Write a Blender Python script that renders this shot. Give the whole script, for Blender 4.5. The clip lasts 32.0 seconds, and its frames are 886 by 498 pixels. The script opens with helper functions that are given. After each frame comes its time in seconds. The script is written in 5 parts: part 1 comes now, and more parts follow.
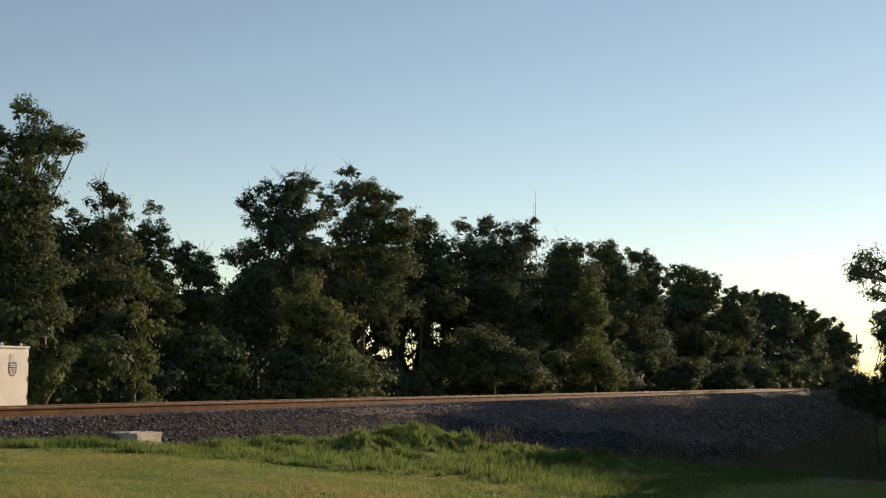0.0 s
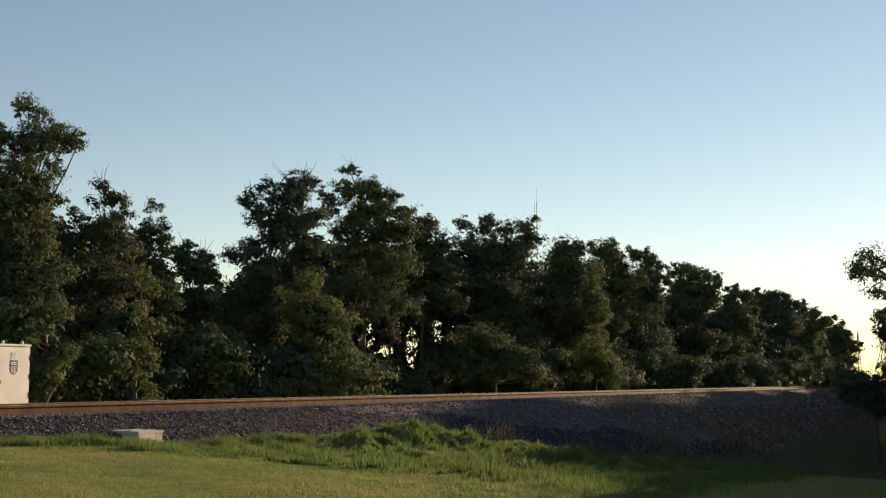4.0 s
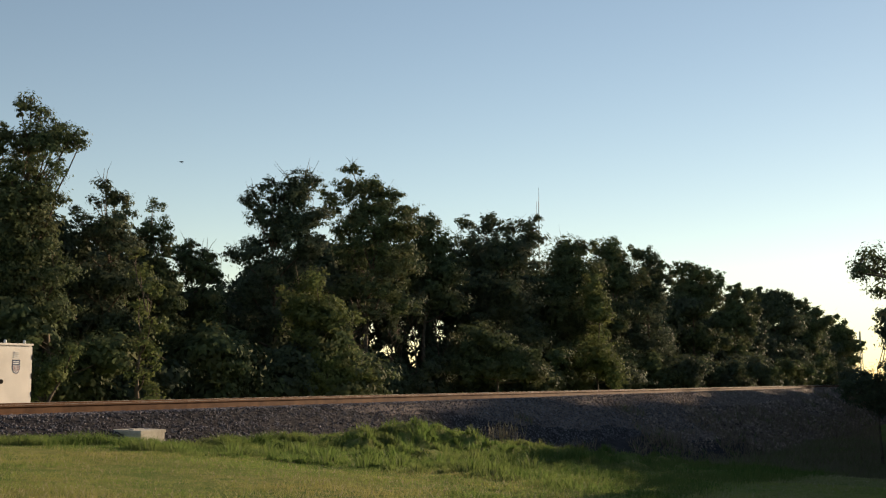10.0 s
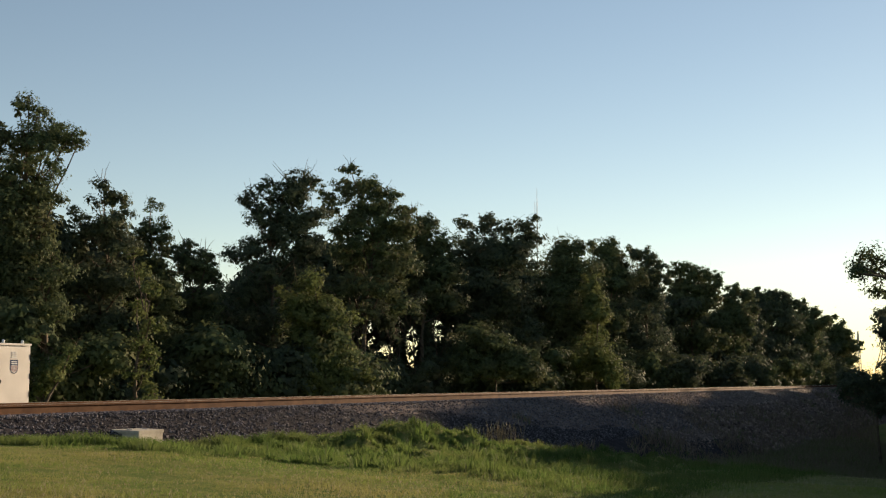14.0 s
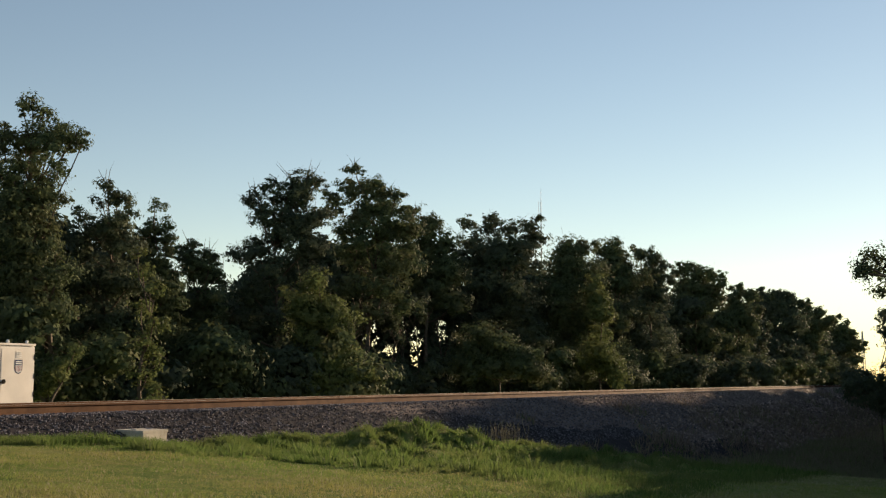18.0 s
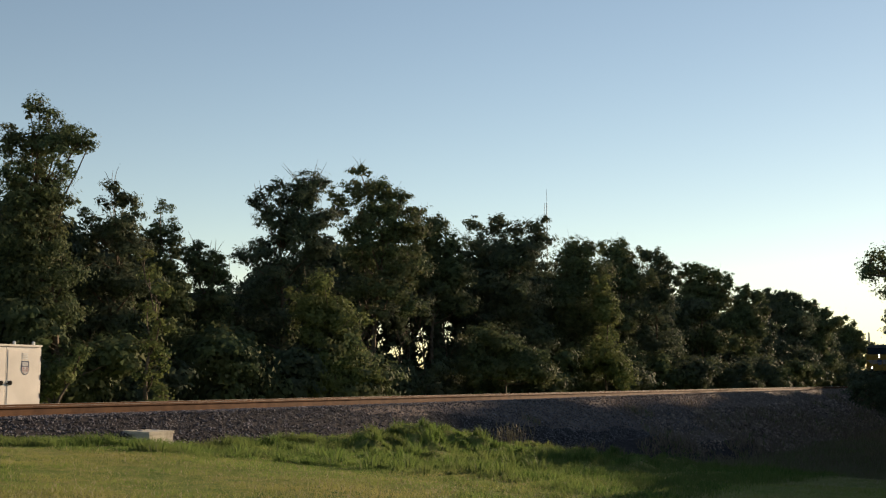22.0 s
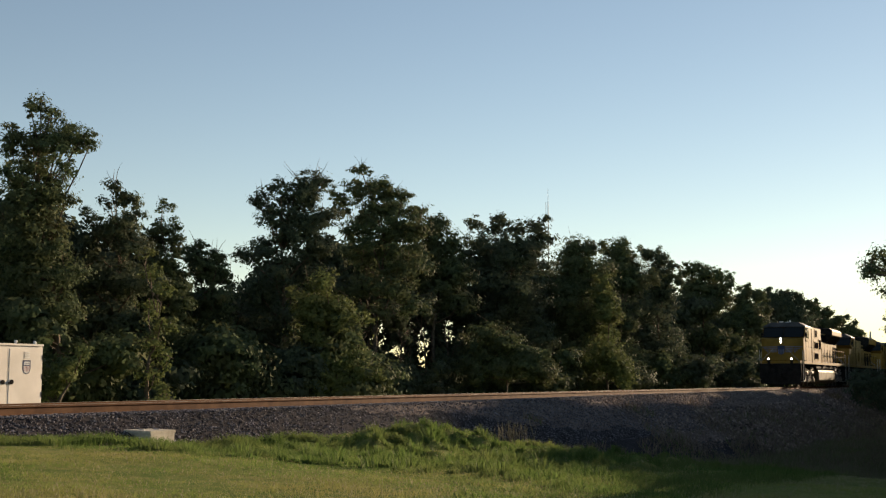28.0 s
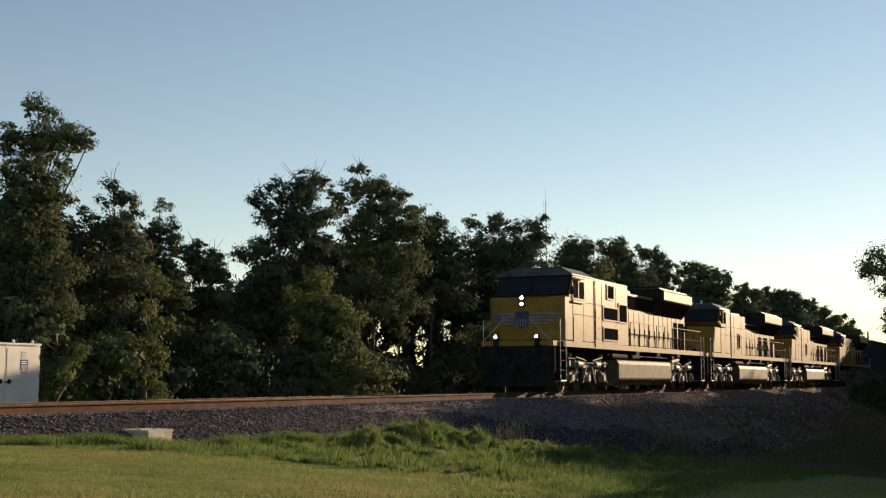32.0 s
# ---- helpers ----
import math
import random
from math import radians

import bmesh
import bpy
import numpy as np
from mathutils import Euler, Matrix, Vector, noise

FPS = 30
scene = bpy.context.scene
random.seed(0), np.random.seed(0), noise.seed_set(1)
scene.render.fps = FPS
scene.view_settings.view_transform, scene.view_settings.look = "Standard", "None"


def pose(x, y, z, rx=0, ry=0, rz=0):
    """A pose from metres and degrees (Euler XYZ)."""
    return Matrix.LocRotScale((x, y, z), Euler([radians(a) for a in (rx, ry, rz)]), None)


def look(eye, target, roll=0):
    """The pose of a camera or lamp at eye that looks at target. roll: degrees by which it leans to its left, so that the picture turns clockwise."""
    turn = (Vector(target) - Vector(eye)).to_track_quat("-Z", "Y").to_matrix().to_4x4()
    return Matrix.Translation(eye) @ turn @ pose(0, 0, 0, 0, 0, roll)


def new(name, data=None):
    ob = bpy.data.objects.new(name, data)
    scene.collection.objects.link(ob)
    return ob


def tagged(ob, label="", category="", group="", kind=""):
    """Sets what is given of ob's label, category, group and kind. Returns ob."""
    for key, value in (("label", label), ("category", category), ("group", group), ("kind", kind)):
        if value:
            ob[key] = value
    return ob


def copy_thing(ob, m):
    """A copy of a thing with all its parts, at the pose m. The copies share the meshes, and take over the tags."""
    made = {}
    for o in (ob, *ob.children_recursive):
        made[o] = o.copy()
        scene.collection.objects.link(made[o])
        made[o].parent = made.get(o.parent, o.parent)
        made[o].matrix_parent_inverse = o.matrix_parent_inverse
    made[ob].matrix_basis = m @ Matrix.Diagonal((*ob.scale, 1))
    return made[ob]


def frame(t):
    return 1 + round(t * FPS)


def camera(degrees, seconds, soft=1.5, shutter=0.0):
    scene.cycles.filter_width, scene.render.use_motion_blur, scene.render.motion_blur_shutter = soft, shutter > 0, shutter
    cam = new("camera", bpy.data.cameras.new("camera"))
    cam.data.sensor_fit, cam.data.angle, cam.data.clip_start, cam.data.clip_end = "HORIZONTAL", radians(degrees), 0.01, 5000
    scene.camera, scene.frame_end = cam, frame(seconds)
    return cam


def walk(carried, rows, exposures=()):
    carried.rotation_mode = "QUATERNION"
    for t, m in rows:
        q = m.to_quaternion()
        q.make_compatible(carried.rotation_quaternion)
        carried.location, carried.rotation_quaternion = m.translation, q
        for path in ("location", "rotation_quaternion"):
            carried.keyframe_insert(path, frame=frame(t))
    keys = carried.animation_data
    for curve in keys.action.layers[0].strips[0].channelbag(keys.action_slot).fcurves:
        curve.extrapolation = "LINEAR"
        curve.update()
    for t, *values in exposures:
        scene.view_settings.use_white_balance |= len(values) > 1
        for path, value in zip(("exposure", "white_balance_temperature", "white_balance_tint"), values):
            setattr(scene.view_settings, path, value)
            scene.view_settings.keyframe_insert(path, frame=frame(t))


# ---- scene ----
# World: the railway runs along y at x = TRACK, z = 0 is the top of the rails, the viewer stands near the origin.
TRACK = -17.6
EYE = (0.0, 0.0, 0.45)

cam = camera(40.07, 32.0, 1.25, 0.1)
PATH = [
    (0, 25.818, 6.291), (1, 25.818, 6.261), (2, 25.818, 6.240), (3, 25.818, 6.230),
    (3.5, 25.860, 6.209), (5.5, 25.880, 6.189), (6, 25.942, 6.169), (7, 25.931, 6.169),
    (8, 25.900, 6.199), (9, 25.911, 6.169), (10, 25.962, 6.169), (11, 25.962, 6.189),
    (12, 25.962, 6.189), (13, 25.911, 6.169), (14, 25.880, 6.169), (14.5, 25.900, 6.169),
    (16.5, 25.860, 6.137), (17, 25.911, 6.148), (17.5, 26.003, 6.169), (18, 26.064, 6.169),
    (18.5, 26.177, 6.199), (19, 26.177, 6.209), (20, 26.300, 6.209), (21, 26.341, 6.250),
    (22, 26.341, 6.229), (23, 26.341, 6.219), (24, 26.393, 6.250), (25, 26.413, 6.209),
    (25.5, 26.413, 6.199), (27.5, 26.383, 6.199), (28, 26.403, 6.189), (29, 26.330, 6.158),
    (30, 26.320, 6.169), (31, 26.280, 6.148), (32, 26.300, 6.159),
]
walk(cam, [(t, pose(EYE[0], EYE[1], EYE[2], 90 + tilt, 0, turn)) for t, turn, tilt in PATH], [(0.0, 1.25, 6640, 13.0), (32.0, 1.25, 6640, 13.0)])

# ---- world and sun ----
SUN_AZ, SUN_EL = radians(10.5), radians(10.3)  # azimuth from +y towards +x
to_sun = Vector((math.sin(SUN_AZ) * math.cos(SUN_EL), math.cos(SUN_AZ) * math.cos(SUN_EL), math.sin(SUN_EL)))
world = bpy.data.worlds.new("world")
scene.world = world
world.use_nodes = True
wn = world.node_tree.nodes
sky = wn.new("ShaderNodeTexSky")
sky.sky_type, sky.sun_disc = "NISHITA", False
sky.sun_elevation, sky.sun_rotation = SUN_EL, SUN_AZ
sky.altitude, sky.air_density, sky.dust_density, sky.ozone_density = 300, 0.92, 0.04, 0.4
wn["Background"].inputs["Strength"].default_value = 0.0565
world.node_tree.links.new(sky.outputs["Color"], wn["Background"].inputs["Color"])
lamp = bpy.data.lights.new("sun", "SUN")
lamp.energy, lamp.angle, lamp.color = 4.4, radians(0.6), (1.0, 0.77, 0.51)
sun = new("sun", lamp)
sun.matrix_world = look(tuple(to_sun * 300), (0, 0, 0))

# ---- materials ----
def material(name):
    m = bpy.data.materials.new(name)
    m.use_nodes = True
    return m, m.node_tree.nodes, m.node_tree.links


def surface(name, c1, c2, scale=3.0, rough=0.7, metal=0.0, bump=0.15, fine=40.0, vary=0.0, spec=0.1):
    """A painted, stone or soil surface: two colours mixed by stains, fine grain, relief, and a shade that varies from piece to piece."""
    m, n, l = material(name)
    b = n["Principled BSDF"]
    geo = n.new("ShaderNodeTexCoord")
    big = n.new("ShaderNodeTexNoise")
    big.inputs["Scale"].default_value, big.inputs["Detail"].default_value = scale, 6
    small = n.new("ShaderNodeTexNoise")
    small.inputs["Scale"].default_value, small.inputs["Detail"].default_value = fine, 4
    for k in (big, small):
        l.new(geo.outputs["Object"], k.inputs["Vector"])
    add = n.new("ShaderNodeMath")
    add.operation = "MULTIPLY_ADD"
    l.new(small.outputs["Fac"], add.inputs[0])
    add.inputs[1].default_value = 0.5
    l.new(big.outputs["Fac"], add.inputs[2])
    ramp = n.new("ShaderNodeValToRGB")
    ramp.color_ramp.elements[0].position, ramp.color_ramp.elements[1].position = 0.52, 0.98
    ramp.color_ramp.elements[0].color, ramp.color_ramp.elements[1].color = (*c1, 1), (*c2, 1)
    l.new(add.outputs[0], ramp.inputs["Fac"])
    out = ramp.outputs["Color"]
    if vary:
        info = n.new("ShaderNodeNewGeometry")
        hsv = n.new("ShaderNodeHueSaturation")
        mp = n.new("ShaderNodeMapRange")
        mp.inputs["To Min"].default_value, mp.inputs["To Max"].default_value = 1 - vary, 1 + vary
        l.new(info.outputs["Random Per Island"], mp.inputs["Value"])
        l.new(mp.outputs["Result"], hsv.inputs["Value"])
        l.new(out, hsv.inputs["Color"])
        out = hsv.outputs["Color"]
    l.new(out, b.inputs["Base Color"])
    b.inputs["Roughness"].default_value, b.inputs["Metallic"].default_value = rough, metal
    b.inputs["Specular IOR Level"].default_value = spec
    if bump:
        bm_ = n.new("ShaderNodeBump")
        bm_.inputs["Strength"].default_value, bm_.inputs["Distance"].default_value = bump, 0.02
        l.new(add.outputs[0], bm_.inputs["Height"])
        l.new(bm_.outputs["Normal"], b.inputs["Normal"])
    return m


def leafy(name, c1, c2, through_light=0.35, rough=0.6, dry=None, gloss=0.04, patch=0.55):
    """Leaves or blades: reflecting and letting light through, each a little different, with drier or yellower patches."""
    m, n, l = material(name)
    n.remove(n["Principled BSDF"])
    geo = n.new("ShaderNodeNewGeometry")
    ramp = n.new("ShaderNodeValToRGB")
    ramp.color_ramp.elements[0].color, ramp.color_ramp.elements[1].color = (*c1, 1), (*c2, 1)
    l.new(geo.outputs["Random Per Island"], ramp.inputs["Fac"])
    out = ramp.outputs["Color"]
    if dry:
        tc, spot, fac, mx = n.new("ShaderNodeTexCoord"), n.new("ShaderNodeTexNoise"), n.new("ShaderNodeValToRGB"), n.new("ShaderNodeMix")
        spot.inputs["Scale"].default_value, spot.inputs["Detail"].default_value = patch, 5
        l.new(tc.outputs["Object"], spot.inputs["Vector"])
        fac.color_ramp.elements[0].position, fac.color_ramp.elements[1].position = 0.42, 0.66
        l.new(spot.outputs["Fac"], fac.inputs["Fac"])
        mx.data_type = "RGBA"
        l.new(fac.outputs["Color"], mx.inputs["Factor"])
        l.new(out, mx.inputs["A"])
        mx.inputs["B"].default_value = (*dry, 1)
        out = mx.outputs["Result"]
    dif, tra, mix = n.new("ShaderNodeBsdfPrincipled"), n.new("ShaderNodeBsdfTranslucent"), n.new("ShaderNodeMixShader")
    dif.inputs["Roughness"].default_value = rough
    dif.inputs["Specular IOR Level"].default_value = gloss
    l.new(out, dif.inputs["Base Color"])
    l.new(out, tra.inputs["Color"])
    mix.inputs[0].default_value = through_light
    l.new(dif.outputs[0], mix.inputs[1])
    l.new(tra.outputs[0], mix.inputs[2])
    l.new(mix.outputs[0], n["Material Output"].inputs["Surface"])
    return m


def glowing(name, colour, strength):
    m, n, l = material(name)
    b = n["Principled BSDF"]
    b.inputs["Base Color"].default_value = (*colour, 1)
    b.inputs["Emission Color"].default_value = (*colour, 1)
    b.inputs["Emission Strength"].default_value = strength
    return m


def ground_material():
    """Mown grass and soil, with dry patches and long stains."""
    m, n, l = material("ground_grass")
    b = n["Principled BSDF"]
    tc = n.new("ShaderNodeTexCoord")
    a, c, d = (n.new("ShaderNodeTexNoise") for _ in range(3))
    for k, s in ((a, 0.5), (c, 5.0), (d, 45.0)):
        k.inputs["Scale"].default_value, k.inputs["Detail"].default_value = s, 6
        l.new(tc.outputs["Object"], k.inputs["Vector"])
    r1, r2 = n.new("ShaderNodeValToRGB"), n.new("ShaderNodeValToRGB")
    r1.color_ramp.elements[0].color, r1.color_ramp.elements[1].color = (0.09, 0.145, 0.034, 1), (0.285, 0.25, 0.098, 1)
    r1.color_ramp.elements[0].position, r1.color_ramp.elements[1].position = 0.4, 0.7
    r2.color_ramp.elements[0].color, r2.color_ramp.elements[1].color = (0.5, 0.5, 0.5, 1), (1.3, 1.3, 1.2, 1)
    mx = n.new("ShaderNodeMix")
    mx.inputs["Factor"].default_value = 0.5
    l.new(a.outputs["Fac"], mx.inputs["A"])
    l.new(c.outputs["Fac"], mx.inputs["B"])
    l.new(mx.outputs["Result"], r1.inputs["Fac"])
    l.new(d.outputs["Fac"], r2.inputs["Fac"])
    mul = n.new("ShaderNodeMix")
    mul.data_type, mul.blend_type = "RGBA", "MULTIPLY"
    mul.inputs["Factor"].default_value = 1.0
    l.new(r1.outputs["Color"], mul.inputs["A"])
    l.new(r2.outputs["Color"], mul.inputs["B"])
    l.new(mul.outputs["Result"], b.inputs["Base Color"])
    b.inputs["Roughness"].default_value, b.inputs["Specular IOR Level"].default_value = 0.95, 0.03
    bp = n.new("ShaderNodeBump")
    bp.inputs["Strength"].default_value, bp.inputs["Distance"].default_value = 0.6, 0.05
    l.new(d.outputs["Fac"], bp.inputs["Height"])
    l.new(bp.outputs["Normal"], b.inputs["Normal"])
    return m


M_GROUND = ground_material()
M_BALLAST = surface("ballast_bed", (0.018, 0.016, 0.0175), (0.054, 0.048, 0.050), 4, 0.95, 0, 0.8, 30, 0, 0.03)
M_STONE = surface("ballast_stone", (0.034, 0.032, 0.038), (0.205, 0.19, 0.205), 6, 0.9, 0, 0.3, 50, 0.85, 0.06)
M_BANK = surface("brown_bank_soil", (0.085, 0.066, 0.058), (0.205, 0.163, 0.142), 1.5, 0.95, 0, 0.8, 20, 0, 0.03)
M_EARTHY = surface("earth_stained_stone", (0.10, 0.078, 0.067), (0.33, 0.26, 0.22), 3, 0.95, 0, 0.3, 50, 0.6, 0.03)
M_RAIL = surface("rusty_rail", (0.075, 0.037, 0.021), (0.155, 0.080, 0.043), 3, 0.8, 0.0, 0.2, 60, 0, 0.05)
M_RAILTOP = surface("worn_rail_head", (0.42, 0.38, 0.34), (0.6, 0.56, 0.5), 8, 0.32, 0.9, 0.05, 60)
M_TIE = surface("weathered_tie", (0.050, 0.036, 0.028), (0.125, 0.092, 0.070), 6, 0.9, 0, 0.5, 30, 0.2)
M_BARK = surface("bark", (0.0448, 0.0358, 0.0256), (0.154, 0.122, 0.0896), 5, 0.9, 0, 0.6, 25)
M_LEAF = leafy("tree_leaf", (0.056, 0.078, 0.044), (0.118, 0.150, 0.070), 0.25, 0.7, (0.098, 0.106, 0.054), 0.02, 0.5)
M_LEAF_DARK = leafy("tree_leaf_dark", (0.052, 0.070, 0.048), (0.104, 0.128, 0.072), 0.25, 0.7, (0.080, 0.092, 0.062), 0.02, 0.5)
# paler leaf colour that puts the sun on the front bushes into the leaves
M_LEAF_SUNLIT = leafy("tree_leaf_sunlit", (0.076, 0.102, 0.040), (0.15, 0.182, 0.068), 0.3, 0.7, (0.132, 0.145, 0.058), 0.02, 0.6)
M_BLADE = leafy("grass_blade", (0.046, 0.090, 0.019), (0.138, 0.190, 0.056), 0.5, 0.6, (0.125, 0.150, 0.050))
# grass colour lightened to lift the deep shade of the ditch
M_DITCH_LIGHT = leafy("lightened_ditch_grass", (0.075, 0.090, 0.042), (0.18, 0.195, 0.10), 0.4, 0.7, (0.19, 0.165, 0.11))
M_MOWN = leafy("mown_blade", (0.09, 0.15, 0.03), (0.235, 0.285, 0.075), 0.38, 0.6, (0.275, 0.258, 0.090))
M_WEED = leafy("dead_weed_stem", (0.11, 0.085, 0.066), (0.27, 0.21, 0.15), 0.2)
M_STRAW = leafy("dry_grass_blade", (0.205, 0.166, 0.0998), (0.384, 0.333, 0.216), 0.3)
M_CONCRETE = surface("concrete", (0.336, 0.302, 0.246), (0.56, 0.515, 0.426), 5, 0.85, 0, 0.3, 40)
M_CASE = surface("brushed_aluminium_case", (0.56, 0.526, 0.47), (0.717, 0.672, 0.605), 1.5, 0.5, 0.15, 0.03, 90)
M_STEEL = surface("dull_steel", (0.30, 0.29, 0.28), (0.48, 0.46, 0.44), 5, 0.45, 0.7, 0.05, 60)
M_YELLOW = surface("yellow_loco_paint", (0.20, 0.122, 0.025), (0.31, 0.192, 0.043), 1.2, 0.46, 0.0, 0.06, 30, 0, 0.035)
M_GREY = surface("grey_loco_paint", (0.26, 0.26, 0.25), (0.40, 0.39, 0.37), 1.5, 0.6, 0.0, 0.05, 30, 0, 0.15)
# roof paint, darkened so that the cab roof's front reads as shaded
M_ROOF = surface("sooty_shaded_roof_paint", (0.03, 0.03, 0.03), (0.095, 0.092, 0.09), 1.5, 0.5, 0.0, 0.08, 30, 0, 0.2)
M_BLACK = surface("black_underframe", (0.010, 0.010, 0.010), (0.034, 0.031, 0.028), 3, 0.85, 0.0, 0.1, 30, 0, 0.02)
# truck paint kept dark for the shaded frames; M_BRIGHT is its lit copy
M_TRUCK = surface("silver_grey_truck_paint", (0.025, 0.022, 0.019), (0.11, 0.098, 0.08), 4, 0.75, 0.0, 0.15, 40, 0, 0.06)
M_TANK = surface("dusty_tank_paint", (0.075, 0.064, 0.038), (0.19, 0.165, 0.105), 2, 0.65, 0.0, 0.1, 30, 0, 0.03)
M_EMBLEM = surface("grey_blue_trim", (0.15, 0.16, 0.22), (0.25, 0.26, 0.33), 4, 0.8, 0, 0.02, 40, 0, 0.02)
# lighter copy of the truck paint, sun highlights put into its colour
M_BRIGHT = surface("highlight_truck_paint", (0.07, 0.062, 0.052), (0.42, 0.39, 0.33), 11, 0.6, 0.0, 0.3, 40, 0, 0.06)
M_WHEEL = surface("wheel_steel", (0.07, 0.06, 0.055), (0.2, 0.18, 0.16), 8, 0.5, 0.6, 0.1, 60)
M_FADED = surface("faded_red_trim", (0.30, 0.12, 0.11), (0.40, 0.18, 0.16), 4, 0.6, 0, 0.02, 40)
M_BLUE = surface("blue_trim", (0.045, 0.055, 0.105), (0.08, 0.092, 0.155), 4, 0.7, 0, 0.02, 40, 0, 0.02)
M_WHITE = surface("white_trim", (0.6, 0.6, 0.58), (0.78, 0.78, 0.75), 4, 0.5, 0, 0.02, 40)
M_GRILLE = surface("dark_grille", (0.010, 0.009, 0.009), (0.028, 0.024, 0.022), 8, 1.0, 0.0, 0.2, 60, 0, 0.0)
M_CARBLUE = surface("dark_blue_container_paint", (0.02, 0.022, 0.035), (0.05, 0.05, 0.07), 1.5, 0.55, 0, 0.1, 25)
M_LIGHT = glowing("lit_headlight", (1.0, 0.90, 0.76), 10.0)
M_MAST = surface("painted_mast", (0.05, 0.05, 0.05), (0.09, 0.088, 0.085), 2, 0.6, 0.3, 0.02, 30)
M_TOWER = surface("galvanised_tower", (0.30, 0.30, 0.30), (0.42, 0.42, 0.41), 2, 0.6, 0.3, 0.02, 30)
M_FEATHER = surface("dark_feathers", (0.012, 0.012, 0.014), (0.04, 0.038, 0.036), 30, 0.7, 0, 0.1, 90)


def glass_material():
    m, n, l = material("cab_glass")
    b = n["Principled BSDF"]
    b.inputs["Base Color"].default_value = (0.02, 0.025, 0.03, 1)
    b.inputs["Roughness"].default_value = 0.08
    b.inputs["Specular IOR Level"].default_value = 0.03
    return m


M_GLASS = glass_material()


# ---- mesh helpers ----
def part(name, bm, mat, parent=None, label="", bevel=0.0, smooth=False):
    """One bmesh as one mesh object, under a thing or a part."""
    if bevel:
        bmesh.ops.bevel(bm, geom=[e for e in bm.edges if len(e.link_faces) == 2 and e.calc_face_angle(0) > 0.5], offset=bevel, segments=1, affect="EDGES", clamp_overlap=True)
    me = bpy.data.meshes.new(name)
    bm.normal_update()
    bm.to_mesh(me)
    bm.free()
    return place(name, me, mat, parent, label, smooth)


def place(name, me, mat=None, parent=None, label="", smooth=False):
    if mat is not None:
        for k in mat if isinstance(mat, (list, tuple)) else (mat,):
            me.materials.append(k)
    if smooth:
        me.polygons.foreach_set("use_smooth", [True] * len(me.polygons))
    ob = new(name, me)
    ob.parent = parent
    return tagged(ob, label) if label else ob


def arrays(name, verts, faces, mats=None):
    """A mesh from numpy arrays: verts (n, 3) and faces (m, k) of equal size; mats: a material index for each face."""
    me = bpy.data.meshes.new(name)
    k = faces.shape[1]
    me.vertices.add(len(verts))
    me.vertices.foreach_set("co", np.ascontiguousarray(verts, dtype=np.float32).ravel())
    me.loops.add(faces.size)
    me.loops.foreach_set("vertex_index", np.ascontiguousarray(faces, dtype=np.int32).ravel())
    me.polygons.add(len(faces))
    me.polygons.foreach_set("loop_start", np.arange(0, faces.size, k, dtype=np.int32))
    if mats is not None:
        me.polygons.foreach_set("material_index", np.ascontiguousarray(mats, dtype=np.int32))
    me.update(calc_edges=True)
    return me


def box(bm, x0, x1, y0, y1, z0, z1):
    v = [bm.verts.new((x, y, z)) for x in (x0, x1) for y in (y0, y1) for z in (z0, z1)]
    for f in ((0, 1, 3, 2), (4, 6, 7, 5), (0, 4, 5, 1), (2, 3, 7, 6), (0, 2, 6, 4), (1, 5, 7, 3)):
        bm.faces.new([v[i] for i in f])
    return v


def prism(bm, outline, lo, hi, axis="x"):
    """An outline extruded from lo to hi. axis x: outline in (y, z); y: (x, z); z: (x, y)."""
    def at(p, d):
        return (d, *p) if axis == "x" else ((p[0], d, p[1]) if axis == "y" else (*p, d))
    a = [bm.verts.new(at(p, lo)) for p in outline]
    b = [bm.verts.new(at(p, hi)) for p in outline]
    bm.faces.new(a)
    bm.faces.new(b[::-1])
    for i in range(len(a)):
        j = (i + 1) % len(a)
        bm.faces.new((a[j], a[i], b[i], b[j]))
    bmesh.ops.recalc_face_normals(bm, faces=bm.faces)


def rod(bm, p, q, r0, r1=None, n=8):
    """A round bar from p to q."""
    p, q = Vector(p), Vector(q)
    r1 = r0 if r1 is None else r1
    m = Matrix.Translation((p + q) / 2) @ (q - p).to_track_quat("Z", "Y").to_matrix().to_4x4()
    bmesh.ops.create_cone(bm, cap_ends=True, segments=n, radius1=r0, radius2=r1, depth=(q - p).length, matrix=m)


def thing(name, m, label, category, group="", kind=""):
    ob = new(name)
    ob.empty_display_size = 0.3
    ob.matrix_basis = m
    return tagged(ob, label, category, group, kind)


def smooth_step(a, b, v):
    t = np.clip((v - a) / (b - a), 0, 1)
    return t * t * (3 - 2 * t)


def waves(x, y, seed=0.0):
    """Gentle uneven ground from sums of sines."""
    return (np.sin(x * 1.3 + y * 0.7 + seed) * np.sin(y * 1.1 - x * 0.4 + 2 * seed) + 0.6 * np.sin(x * 2.9 - y * 2.1 + seed) * np.sin(y * 2.4 + x * 0.9)) / 1.6


